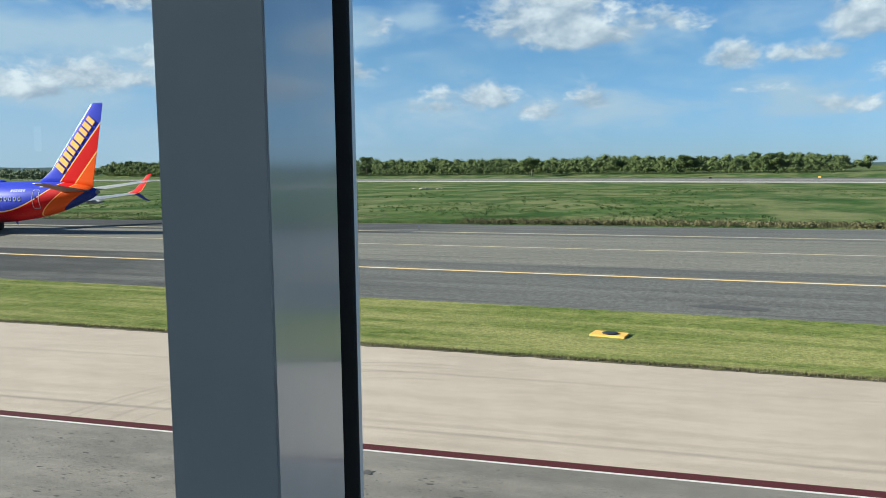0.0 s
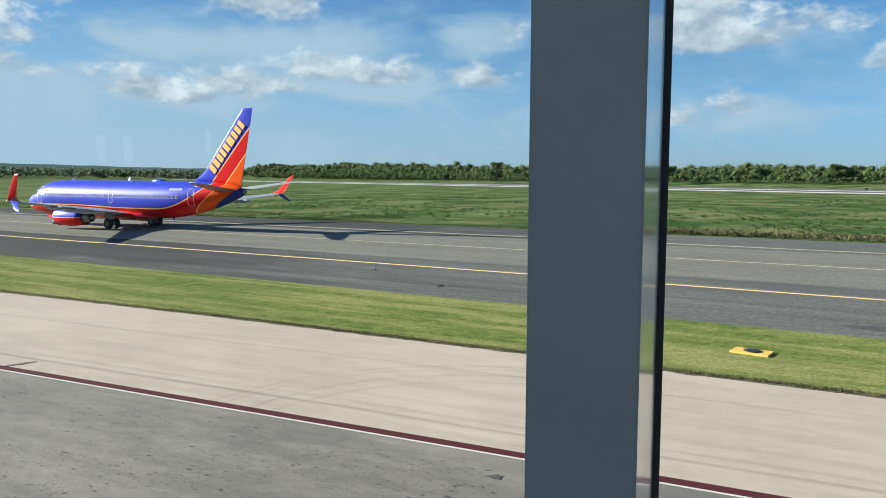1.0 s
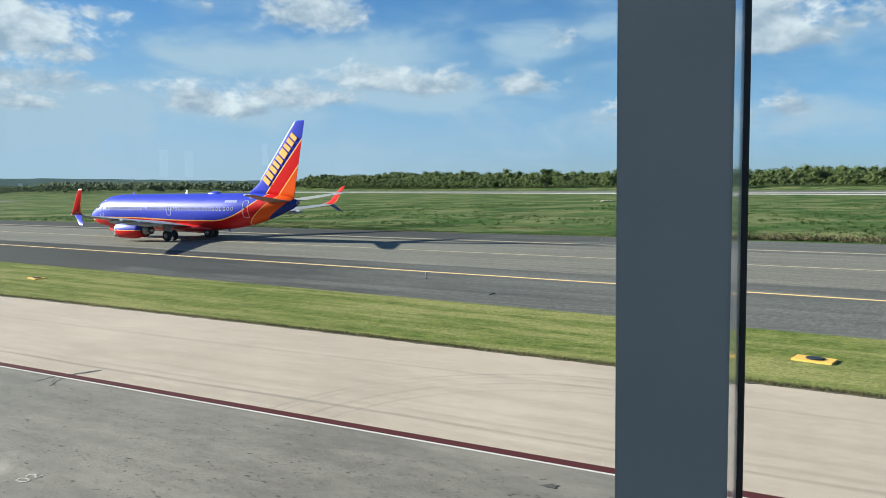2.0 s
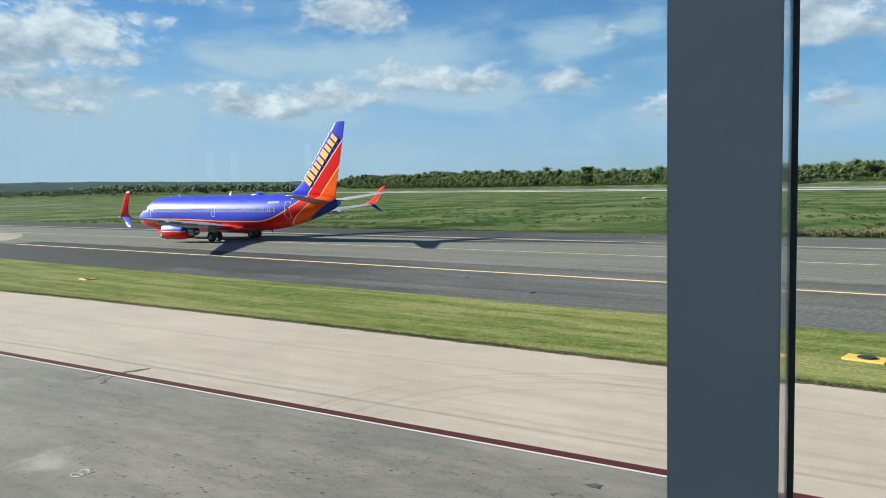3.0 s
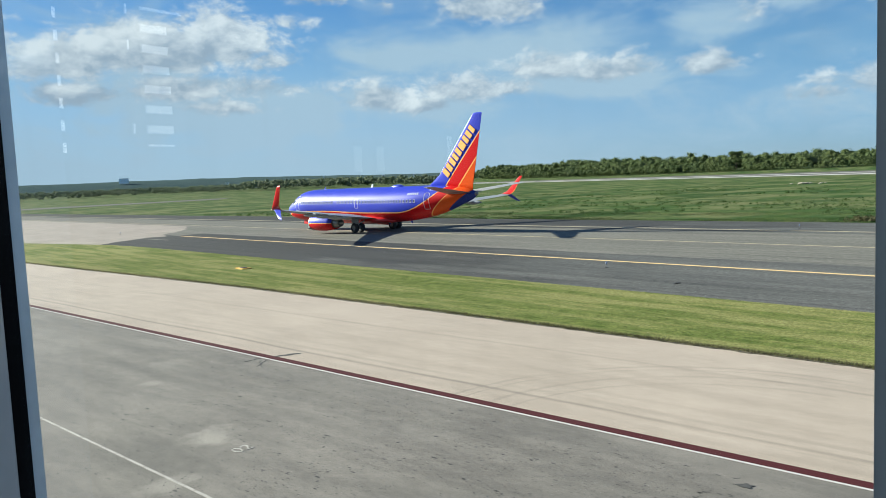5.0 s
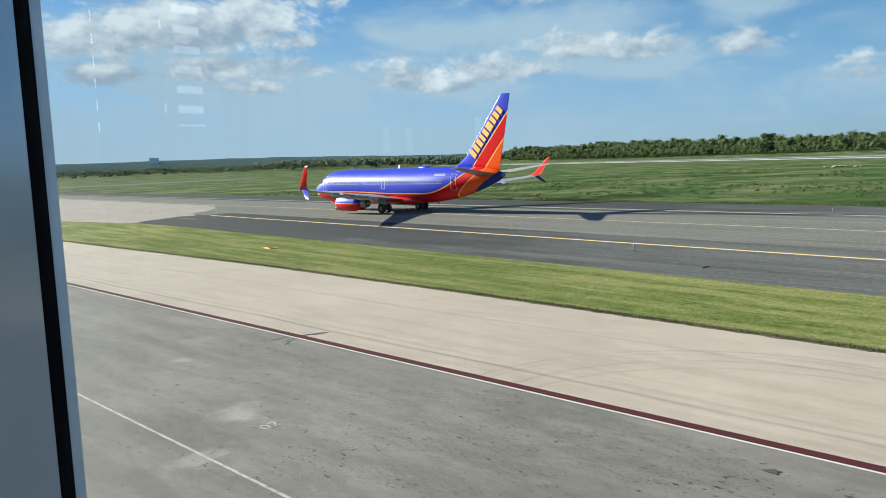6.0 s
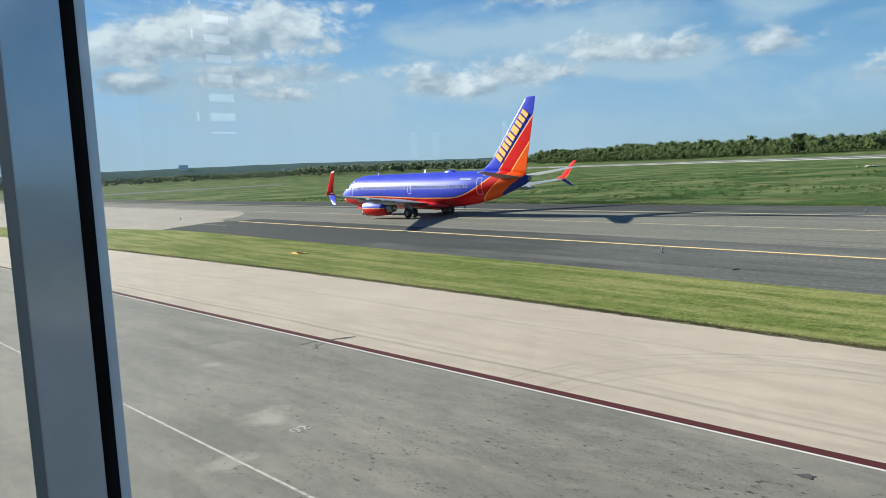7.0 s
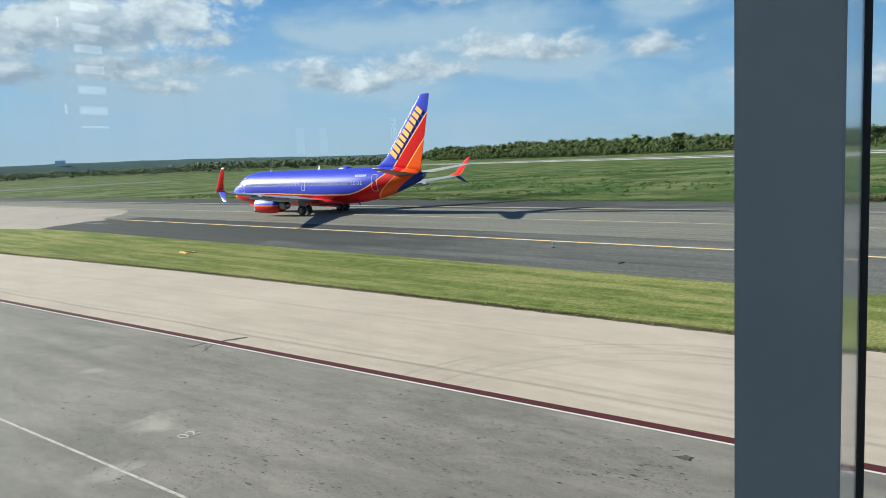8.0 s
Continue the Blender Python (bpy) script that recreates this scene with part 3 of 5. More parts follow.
structure("pavement_1", slab([(-400, red_at(-400)), (-400, -60), (160, -60), (160, red_at(160))], -0.3, 0.0), M_APRON,
          "worn grey concrete apron speckled with dark oil spots", "apron")
structure("pavement_2", slab([(160, red_at(160)), (160, 26)] + TURF_EDGE[::-1] + [(-400, red_at(-400))], -0.3, 0.001), M_APRON_FAR,
          "pale beige concrete apron strip with faint tyre arcs", "apron")
turf = edge_line(TURF_EDGE[1:-1], 0.3, 0.10)
structure("verge", slab([(-160, 10.5), (-102.6, 26.3), (-88.6, 29.6), (-80, 30.2), (-40, 30.3), (120, 30.2), (120, 25)] + turf[::-1], -0.3, 0.035), M_GRASS,
          "mown green and straw coloured grass strip between apron and taxiway", "grass")
soil = edge_line(TURF_EDGE[1:-1], 0.3, 0.12, seed=5)
structure("verge_edge", slab([(x, y - 0.16) for x, y in soil] + [(x, y + 0.3) for x, y in soil[::-1]], -0.2, 0.018), M_SOIL,
          "ragged dark soil lip where turf meets concrete", "turf edge")
structure("road_1", slab([(-104, 29.0), (-98, 28.0), (-88.6, 29.6), (-60, 30.25), (-20, 30.45), (160, 30.2), (160, 40.6), (-112, 40.6)], -0.3, 0.012), M_SHOULDER,
          "dark asphalt taxiway shoulder, patched and rough", "taxiway")
structure("road_2", slab([(-130, 40.6), (160, 40.6), (160, 66.8), (-600, 66.8), (-600, 48)], -0.3, 0.010), M_ASPHALT,
          "grey asphalt taxiway streaked by tyres", "taxiway")
structure("road_3", slab([(-600, 66.8), (160, 66.8), (160, 76.6), (-600, 76.6)], -0.3, 0.008), M_SHOULDER,
          "dark asphalt far taxiway shoulder", "taxiway")
worn_edge = edge_line([(-90.2, 29.2), (-93, 31.8), (-94.7, 34.5), (-97, 37.2), (-96, 39.3), (-102, 41.4), (-104, 43.9), (-111, 48.6), (-120, 52.6)], 0.5, 0.55, seed=8)
structure("road_4", slab(worn_edge + [(-150, 52.8), (-600, 52), (-600, -100), (-400, -60), (-160, 10.5), (-102.6, 26.3)], -0.3, 0.015), M_PATCH,
          "pale concrete side taxiway joining the asphalt", "taxiway")


def strip(name, a, b, width, mat, label, z=0.016, dashes=0):
    """A painted line from a to b as a thin plate."""
    a, b = Vector(a), Vector(b)
    side = Vector((-(b - a).y, (b - a).x)).normalized() * width / 2
    ob = part(name, slab([(a - side)[:], (b - side)[:], (b + side)[:], (a + side)[:]], z - 0.006, z), mat)
    return tagged(ob, label, "painted line", kind="structure")


for k, (ya, yb, wob) in enumerate(((41.0, 44.2, 0.5), (64.0, 65.6, 0.3))):
    low = edge_line([(-96 if k == 0 else -600, ya), (150, ya)], 1.5, wob, seed=20 + k)
    high = edge_line([(-96 if k == 0 else -600, yb), (150, yb)], 1.5, wob, seed=30 + k)
    structure("road_%d" % (6 + k), slab(low + high[::-1], 0.0, 0.0135), M_SHOULDER, "darker strip of newer asphalt along the taxiway", "taxiway")
strip("trim_red_line", (-300, red_at(-300)), (120, red_at(120)), 0.30, M_RED, "dark red painted line along the apron", z=0.007)
strip("trim_white_line", (-300, red_at(-300) - 0.185), (120, red_at(120) - 0.185), 0.06, M_WHITE, "thin white painted line beside the red one", z=0.007)
strip("trim_stand_line", (-120, 6.72 - 120 * SLOPE), (60, 6.72 + 60 * SLOPE), 0.065, M_FADED, "worn white line on grey concrete", z=0.006)
strip("trim_yellow_line", (-94, 40.46), (150, 40.46), 0.29, M_YELLOW, "yellow taxiway edge line", z=0.022)
strip("trim_centre_line", (-600, 54.2), (150, 54.2), 0.16, M_PALE_YELLOW, "faded yellow taxiway centre line")
strip("trim_far_line", (-600, 66.3), (150, 66.3), 0.20, M_PALE_YELLOW, "pale far taxiway edge line")
strip("trim_worn_line", (-96.5, 35.9), (-88.3, 36.3), 0.14, M_FADED, "short worn pale line on the shoulder", z=0.021)


def far_spot(az, r):
    return (-r * math.sin(radians(az)), r * math.cos(radians(az)))


structure("road_8", slab([far_spot(83, 400), far_spot(64, 490), far_spot(63, 560), far_spot(83, 460)], -0.3, 0.03), M_RUNWAY, "distant pale strip of an old taxiway", "taxiway")


def across(s, d):
    return (RUNWAY_WAY * s + RUNWAY_OUT * d)[:]


structure("road_5", slab([across(-500, 286), across(3000, 286), across(3000, 412), across(-500, 412)], -0.5, 0.10), M_RUNWAY,
          "distant pale grey runway", "runway")
strip("trim_runway_line", across(-500, 295), across(2500, 295), 13.0, M_BAND, "white runway edge line", z=0.13)
strip("trim_runway_line", across(-500, 343), across(2500, 350), 11.0, M_BAND, "white runway edge line", z=0.13)

# ---- window wall and the room behind the camera ----
WALL = pose(-0.328, 0.427, 0, 0, 0, 10.34)          # s along the glass, d outwards
FLOOR, CEIL = 4.0, 7.0


def wall_part(name, bm, mat, label="", category="", parent=None, kind=""):
    ob = part(name, bm, mat, parent)
    if parent is None:
        ob.matrix_basis = WALL
    return tagged(ob, label, category, kind=kind)


def slab_gasket():
    """Black seal that widens towards the outside."""
    return slab([(-0.0402, 0.142), (0.0402, 0.142), (0.0440, 0.170), (0.0440, 0.175), (-0.0440, 0.175), (-0.0440, 0.170)], FLOOR, CEIL)


def window_wall():
    for k, s in enumerate((-11.51, -9.59, -7.67, -5.754, -3.836, -1.918, 0.0, 1.918, 3.836)):
        post = new("window_mullion")
        post.matrix_basis = WALL @ pose(s, 0, 0)
        tagged(post, "grey painted aluminium window mullion with black gasket", "mullion", "window mullions", "structure")
        part("mullion_box", boxed(-0.04, 0.04, 0.0, 0.142, FLOOR, CEIL, bevel=0.0015), M_FRAME, post, "grey painted box section")
        part("gasket", slab_gasket(), M_GASKET, post, "black rubber gasket")
        part("outer_cap", boxed(-0.0385, 0.0385, 0.175, 0.205, FLOOR, CEIL, bevel=0.002), M_CAP, post, "pale outer cover strip")
        if s < 3:
            glass = boxed(s + 0.0395, s + 1.918 - 0.0395, 0.160, 0.166, FLOOR + 0.05, CEIL - 0.05)
            for f in glass.faces:
                f.material_index = 0 if f.normal.y < -0.5 else 1
            pane = wall_part("window_%d" % (k + 1), glass, [M_GLASS, M_CLEAR],
                             "clear floor-to-ceiling pane with faint dust", "window", kind="structure")
            pane.visible_shadow = False
    for z0, z1 in ((FLOOR, FLOOR + 0.08), (CEIL - 0.08, CEIL)):
        wall_part("trim_rail", boxed(-11.5, 3.8, 0.005, 0.140, z0, z1), M_FRAME, "grey aluminium rail of the window wall", "rail", kind="structure")


window_wall()
wall_part("floor", boxed(-13, 5.5, -9.5, 0.2, FLOOR - 0.3, FLOOR), M_CARPET, "grey carpet floor", "floor", kind="structure")
wall_part("ceiling", boxed(-13, 5.5, -9.5, 0.2, CEIL, CEIL + 0.3), M_CEILING, "pale ceiling board", "ceiling", kind="structure")
wall_part("wall_back", boxed(-13, 5.5, -9.7, -9.5, FLOOR - 0.3, CEIL + 0.3), M_PLASTER, "plain grey wall", "wall", kind="structure")
wall_part("wall_left", boxed(-13.2, -13, -9.7, 0.2, FLOOR - 0.3, CEIL + 0.3), M_PLASTER, "plain grey wall", "wall", kind="structure")
wall_part("wall_right", boxed(5.5, 5.7, -9.7, 0.2, FLOOR - 0.3, CEIL + 0.3), M_PLASTER, "plain grey wall", "wall", kind="structure")
wall_part("wall_end", boxed(-13, -11.55, 0.0, 0.2, FLOOR, CEIL), M_PLASTER, "plain grey wall beside the glass", "wall", kind="structure")
wall_part("wall_end", boxed(3.88, 5.5, 0.0, 0.2, FLOOR, CEIL), M_PLASTER, "plain grey wall beside the glass", "wall", kind="structure")


def fill_ceiling_light(s, d, turn, wide, long, diffuser, group):
    lamp = new("fill_ceiling_light")
    lamp.matrix_basis = WALL @ pose(s, d, CEIL, 0, 0, turn)
    tagged(lamp, "flush rectangular white ceiling light, added unseen to brighten the mullions", "ceiling light", group)
    part("frame", boxed(-wide / 2 - 0.02, wide / 2 + 0.02, -long / 2 - 0.02, long / 2 + 0.02, -0.045, -0.004, bevel=0.004), M_METAL, lamp)
    part("diffuser", boxed(-wide / 2, wide / 2, -long / 2, long / 2, -0.052, -0.046), diffuser, lamp, "glowing white diffuser")


def wall_light(d, z, wide, high, group, diffuser=None):
    """A slim lit panel on the added partition, set for its mirror image in the glass."""
    lamp = new("wall_light")
    lamp.matrix_basis = WALL @ pose(-5.03, d, z)
    tagged(lamp, "slim rectangular lit panel on an added grey partition, mirrored in the glass", "wall light", group)
    part("frame", boxed(0.0, 0.012, -wide / 2 - 0.004, wide / 2 + 0.004, -high / 2 - 0.004, high / 2 + 0.004), M_METAL, lamp)
    part("diffuser", boxed(0.012, 0.015, -wide / 2, wide / 2, -high / 2, high / 2), diffuser or M_DIM, lamp, "glowing white diffuser")


# unseen partition, added only to hold the panels that mirror in the glass
wall_part("wall_partition", boxed(-5.25, -5.03, -9.5, -1.2, FLOOR, CEIL), M_PLASTER, "plain grey partition wall, added to carry the lit panels", "wall", kind="structure")
for k in range(7):
    wall_light(-2.31, 6.064 + 0.1443 * (k - 1) if k else 5.947, 0.21, 0.055 if k else 0.012, "wide lit wall panels")
    wall_light(-1.555, 5.924 + 0.147 * k, 0.086, 0.066, "narrow lit wall panels")
wall_light(-2.38, 6.926, 0.33, 0.02, "wide lit wall panels")
for d, z in ((-4.40, 5.84), (-4.72, 5.84), (-5.88, 5.97)):
    wall_light(d, z, 0.10, 0.24, "faint upright lit wall panels", M_FAINT)
for z in (6.068, 6.657, 6.906):
    wall_light(-2.10, z, 0.012, 0.066, "thin upright lit wall panels")
# unseen fill lamps, added to lift the mullions' room side
for s in (-2.6, -0.9, 0.8, 2.5, 4.2):
    for d in (-1.1, -2.6):
        fill_ceiling_light(s, d, 0, 1.2, 0.3, M_FILL_PANEL, "ceiling lights along the glass")

# ---- the airliner ----
NOSE_X, PLANE_Y, HEADING = -89.9, 54.0, 3.8
PROFILE = [  # distance behind the nose, top, bottom, half width
    (0.0, 2.52, 2.46, 0.03), (0.12, 2.76, 2.22, 0.26), (0.4, 3.0, 1.98, 0.48), (1.0, 3.32, 1.66, 0.86), (1.7, 3.60, 1.44, 1.16), (2.4, 4.0, 1.30, 1.40),
    (3.0, 4.36, 1.22, 1.55), (3.8, 4.68, 1.14, 1.70), (5.0, 4.90, 1.08, 1.83), (6.5, 4.98, 1.05, 1.88), (14, 5.0, 1.05, 1.88), (20.5, 5.0, 1.05, 1.88),
    (22.5, 5.0, 1.16, 1.87), (24.5, 5.0, 1.38, 1.81), (26.5, 4.97, 1.72, 1.62), (28.5, 4.90, 2.22, 1.30), (30.0, 4.78, 2.72, 0.98), (31.3, 4.58, 3.18, 0.62), (32.1, 4.36, 3.52, 0.34), (32.35, 4.2, 3.7, 0.2)]


def hull(u):
    """Smooth top, bottom and half width of the fuselage at u metres behind the nose."""
    table = np.array(PROFILE)
    i = int(np.clip(np.searchsorted(table[:, 0], u) - 1, 0, len(table) - 2))
    a, b = table[i], table[i + 1]
    p, q = table[max(i - 1, 0)], table[min(i + 2, len(table) - 1)]
    h = b[0] - a[0]
    f = (u - a[0]) / h
    ma = (b - p) / max(b[0] - p[0], 1e-6) * h
    mb = (q - a) / max(q[0] - a[0], 1e-6) * h
    v = (2 * f**3 - 3 * f**2 + 1) * a + (f**3 - 2 * f**2 + f) * ma + (-2 * f**3 + 3 * f**2) * b + (f**3 - f**2) * mb
    return v[1], v[2], max(v[3], 0.02)


def skin(u, z, side, out=0.0):
    """A point on the fuselage's side, out metres proud of it."""
    top, low, half = hull(u)
    mid, tall = (top + low) / 2, (top - low) / 2
    k = max(-0.999, min(0.999, (z - mid) / tall))
    return Vector((u, side * (half * math.sqrt(1 - k * k) + out), z + out * k))


def decal(points, side, out=0.006):
    """A thin plate lying on the fuselage: an outline in (u, z), four points filled as a grid."""
    bm = bmesh.new()
    (a, b, c, d), k = [Vector(p) for p in points], 5
    for depth in (out, out - 0.012):
        grid = [[bm.verts.new(skin(*((a * (1 - i / k) + b * i / k) * (1 - j / k) + (d * (1 - i / k) + c * i / k) * j / k), side, depth)) for i in range(k + 1)] for j in range(k + 1)]
        for j in range(k):
            for i in range(k):
                bm.faces.new((grid[j][i], grid[j][i + 1], grid[j + 1][i + 1], grid[j + 1][i]))
    bmesh.ops.recalc_face_normals(bm, faces=bm.faces)
    return bm


def outline(u0, u1, z0, z1, side, width=0.05, corner=0.14):
    """A rounded rectangular band on the fuselage, as round a door."""
    bm = bmesh.new()
    loop = []
    for cu, cz, a0 in ((u1 - corner, z1 - corner, 0), (u0 + corner, z1 - corner, 90), (u0 + corner, z0 + corner, 180), (u1 - corner, z0 + corner, 270)):
        for k in range(4):
            a = radians(a0 + 30 * k)
            loop.append((cu, cz, math.cos(a), math.sin(a)))
    dense = []
    for p, q in zip(loop, loop[1:] + loop[:1]):
        pu, pz, qu, qz = p[0] + corner * p[2], p[1] + corner * p[3], q[0] + corner * q[2], q[1] + corner * q[3]
        cuts = max(1, int(math.hypot(qu - pu, qz - pz) / 0.15))
        for i in range(cuts):
            f = i / cuts
            dense.append((pu + (qu - pu) * f, pz + (qz - pz) * f, p[2] * (1 - f) + q[2] * f, p[3] * (1 - f) + q[3] * f))
    outer = [bm.verts.new(skin(u, z, side, 0.010)) for u, z, _, _ in dense]
    inner = [bm.verts.new(skin(u - cx * width, z - cz * width, side, 0.010)) for u, z, cx, cz in dense]
    k = len(dense)
    for i in range(k):
        bm.faces.new((outer[i], outer[(i + 1) % k], inner[(i + 1) % k], inner[i]))
    bmesh.ops.solidify(bm, geom=list(bm.faces), thickness=0.008)
    return bm


def foil(le, te, thick, span_dir, n=14):
    """A ring of wing section points between leading and trailing edge, thickened along span_dir's normal."""
    pts = []
    chord = te - le
    up = span_dir
    for k in range(2 * n):
        f = k / n if k <= n else 2 - k / n
        x = (1 - math.cos(f * math.pi)) / 2
        t = thick * chord.length * (2.969 * math.sqrt(x) - 1.26 * x - 3.516 * x * x + 2.843 * x**3 - 1.036 * x**4) * 0.5
        pts.append(le + chord * x + up * (t if k <= n else -t * 0.8))
    return pts


def wing_bm(stations):
    """Stations: leading edge, trailing edge, thickness, direction of the upper side."""
    return loft([foil(Vector(a), Vector(b), t, Vector(up).normalized()) for a, b, t, up in stations])


def turned(profile, segments=36, closed=False):
    """Rings about the x axis out of (x, radius)."""
    return [[Vector((x, r * math.cos(2 * math.pi * k / segments), r * math.sin(2 * math.pi * k / segments))) for k in range(segments)] for x, r in profile]


def tube(a, b, ra, rb=None, seg=12):
    a, b = Vector(a), Vector(b)
    q = (b - a).to_track_quat("Z", "Y")
    rb = ra if rb is None else rb
    return loft([[p + q @ Vector((r * math.cos(2 * math.pi * k / seg), r * math.sin(2 * math.pi * k / seg), 0)) for k in range(seg)] for p, r in ((a, ra), (b, rb))])


def moved(bm, v):
    bmesh.ops.translate(bm, vec=Vector(v), verts=bm.verts)
    return bm


def wheel(plane, u, y, r, w):
    prof = [(-w / 2, r * 0.55), (-w / 2, r * 0.86), (-w * 0.38, r * 0.97), (-w * 0.2, r), (w * 0.2, r), (w * 0.38, r * 0.97), (w / 2, r * 0.86), (w / 2, r * 0.55)]
    bm = loft(turned(prof, 28))
    bmesh.ops.rotate(bm, matrix=Matrix.Rotation(radians(90), 3, "Z"), verts=bm.verts)
    tyre = part("tyre", moved(bm, (u, y, r)), M_TYRE, plane, "black rubber tyre", True)
    bm = loft(turned([(-w * 0.52, 0.05), (-w * 0.54, r * 0.25), (-w * 0.50, r * 0.5), (w * 0.50, r * 0.5), (w * 0.54, r * 0.25), (w * 0.52, 0.05)], 20))
    bmesh.ops.rotate(bm, matrix=Matrix.Rotation(radians(90), 3, "Z"), verts=bm.verts)
    part("rim", moved(bm, (u, y, r)), M_RIM, tyre, "pale metal hub")


def airliner():
    plane = thing("airliner", "blue, red and orange twin-engine airliner taxiing on grey asphalt", "airplane", (NOSE_X, PLANE_Y, 0.010), HEADING)
    plane.scale = (1.03, 1.03, 1.03)
    # fuselage
    us = sorted({*np.linspace(0, 1.2, 9), *np.linspace(1.2, 7, 20), *np.linspace(7, 20, 12), *np.linspace(20, 32.35, 26)})
    rings = []
    for u in us:
        top, low, half = hull(u)
        rings.append([Vector((u, half * math.cos(2 * math.pi * k / 56), (top + low) / 2 + (top - low) / 2 * math.sin(2 * math.pi * k / 56))) for k in range(56)])
    part("fuselage", loft(rings), M_BODY, plane, "blue above and red below with an orange stripe", True)
    belly = []
    for u, w, low, high in ((9.6, 0.9, 1.10, 1.5), (11, 1.75, 0.92, 1.75), (14, 1.98, 0.84, 1.95), (17.5, 1.98, 0.84, 1.95), (19.6, 1.7, 0.94, 1.7), (21, 0.8, 1.10, 1.4)):
        belly.append([Vector((u, w * math.copysign(abs(math.cos(a)) ** 0.7, math.cos(a)), (low + high) / 2 + (high - low) / 2 * math.copysign(abs(math.sin(a)) ** 0.8, math.sin(a)))) for a in np.linspace(0, 2 * math.pi, 25)[:-1]])
    part("wing_fairing", loft(belly), M_REDP, plane, "red fairing under the wing root", True)
    bm = loft(turned([(0, 0.17), (0.25, 0.19), (0.5, 0.15)], 16))
    part("exhaust_pipe", moved(bm, (32.1, 0, 3.97)), M_BURNT, plane, "dark tail exhaust", True)
    # cockpit windows
    for side in (-1, 1):
        for quad in (((1.98, 3.36), (2.42, 3.34), (2.56, 3.70), (2.16, 3.66)), ((2.48, 3.34), (2.86, 3.36), (3.0, 3.74), (2.64, 3.72)), ((2.93, 3.38), (3.24, 3.44), (3.28, 3.72), (3.08, 3.76)),
                     ((1.72, 3.40), (1.92, 3.37), (2.10, 3.66), (1.96, 3.72))):
            part("cockpit_window", decal(quad, side, 0.012), M_PANE, plane, "dark cockpit pane")
        part("cockpit_surround", outline(1.66, 3.36, 3.28, 3.82, side, 0.045, 0.12), M_MARK, plane, "pale cockpit window surround")
    # cabin windows
    frame_bm = bmesh.new()
    loopo, loopi = [], []
    for k in range(16):
        a = 2 * math.pi * k / 16
        c, s = math.cos(a), math.sin(a)
        sx, sz = math.copysign(abs(c) ** 0.65, c), math.copysign(abs(s) ** 0.65, s)
        loopo.append((0.145 * sx, 0.205 * sz))
        loopi.append((0.098 * sx, 0.150 * sz))
    vo = [frame_bm.verts.new((x, 0.016, z)) for x, z in loopo]
    vb = [frame_bm.verts.new((x, -0.03, z)) for x, z in loopo]
    vi = [frame_bm.verts.new((x, 0.016, z)) for x, z in loopi]
    vd = [frame_bm.verts.new((x, 0.004, z)) for x, z in loopi]
    for i in range(16):
        j = (i + 1) % 16
        frame_bm.faces.new((vo[i], vo[j], vi[j], vi[i]))
        frame_bm.faces.new((vo[j], vo[i], vb[i], vb[j]))
        frame_bm.faces.new((vi[i], vi[j], vd[j], vd[i]))
    frame_bm.faces.new(vd).material_index = 1
    bmesh.ops.recalc_face_normals(frame_bm, faces=frame_bm.faces)
    window_data = bpy.data.meshes.new("cabin_window")
    frame_bm.to_mesh(window_data)
    frame_bm.free()
    window_data.materials.append(M_SILL)
    window_data.materials.append(M_PANE)
    for side in (-1, 1):
        for k in range(40):
            u = 5.0 + k * 0.515
            if k in (13,) or abs(u - 15.7) < 0.05:
                continue
            p, q = skin(u, 3.25, side), skin(u, 3.55, side)
            fore, aft = skin(u - 0.15, 3.4, side), skin(u + 0.15, 3.4, side)
            ob = new("cabin_window", window_data)
            ob.parent = plane
            ob.matrix_basis = Matrix.Translation(skin(u, 3.4, side)) @ Euler((math.atan2(-(q.y - p.y), 0.3) if side > 0 else -math.atan2((q.y - p.y), 0.3), 0, 0)).to_matrix().to_4x4() @ pose(0, 0, 0, 0, 0, (0 if side > 0 else 180) + math.degrees(math.atan2(aft.y - fore.y, 0.3))) 
        # doors
        for name, u0, u1, z0, z1 in (("front_door", 3.62, 4.42, 2.45, 4.28), ("rear_door", 26.42, 27.14, 2.50, 4.24), ("overwing_exit", 15.38, 16.0, 2.68, 3.78)):
            door = part(name, outline(u0, u1, z0, z1, side), M_MARK, plane, "door outlined by a thin white band")
            if name != "overwing_exit":
                part("door_window", decal(((u0 + 0.3, 3.36), (u1 - 0.3, 3.36), (u1 - 0.3, 3.62), (u0 + 0.3, 3.62)), side, 0.014), M_PANE, door, "small dark door pane")
        for k in range(6):
            u = 23.95 + k * 0.28
            part("registration_bar", decal(((u, 4.04), (u + 0.2, 4.04), (u + 0.2, 4.28), (u, 4.28)), side, 0.010), M_SILL, plane, "pale marking bar")
        for k in range(4):
            part("flag_stripe", decal(((26.7 + 0.22 * (k > 1), 4.68 - 0.07 * k), (27.35, 4.68 - 0.07 * k), (27.35, 4.72 - 0.07 * k), (26.7 + 0.22 * (k > 1), 4.72 - 0.07 * k)), side, 0.010), M_MARK, plane, "white stripe of a small flag")
    # roof fittings
    hump = []
    for u, w, h in ((19.75, 0.05, 0.0), (20.1, 0.32, 0.12), (20.7, 0.44, 0.24), (21.3, 0.42, 0.22), (21.7, 0.26, 0.10), (21.95, 0.05, 0.0)):
        hump.append([Vector((u, w * math.cos(a), 4.93 + (h + 0.06) * math.sin(a))) for a in np.linspace(0, 2 * math.pi, 17)[:-1]])
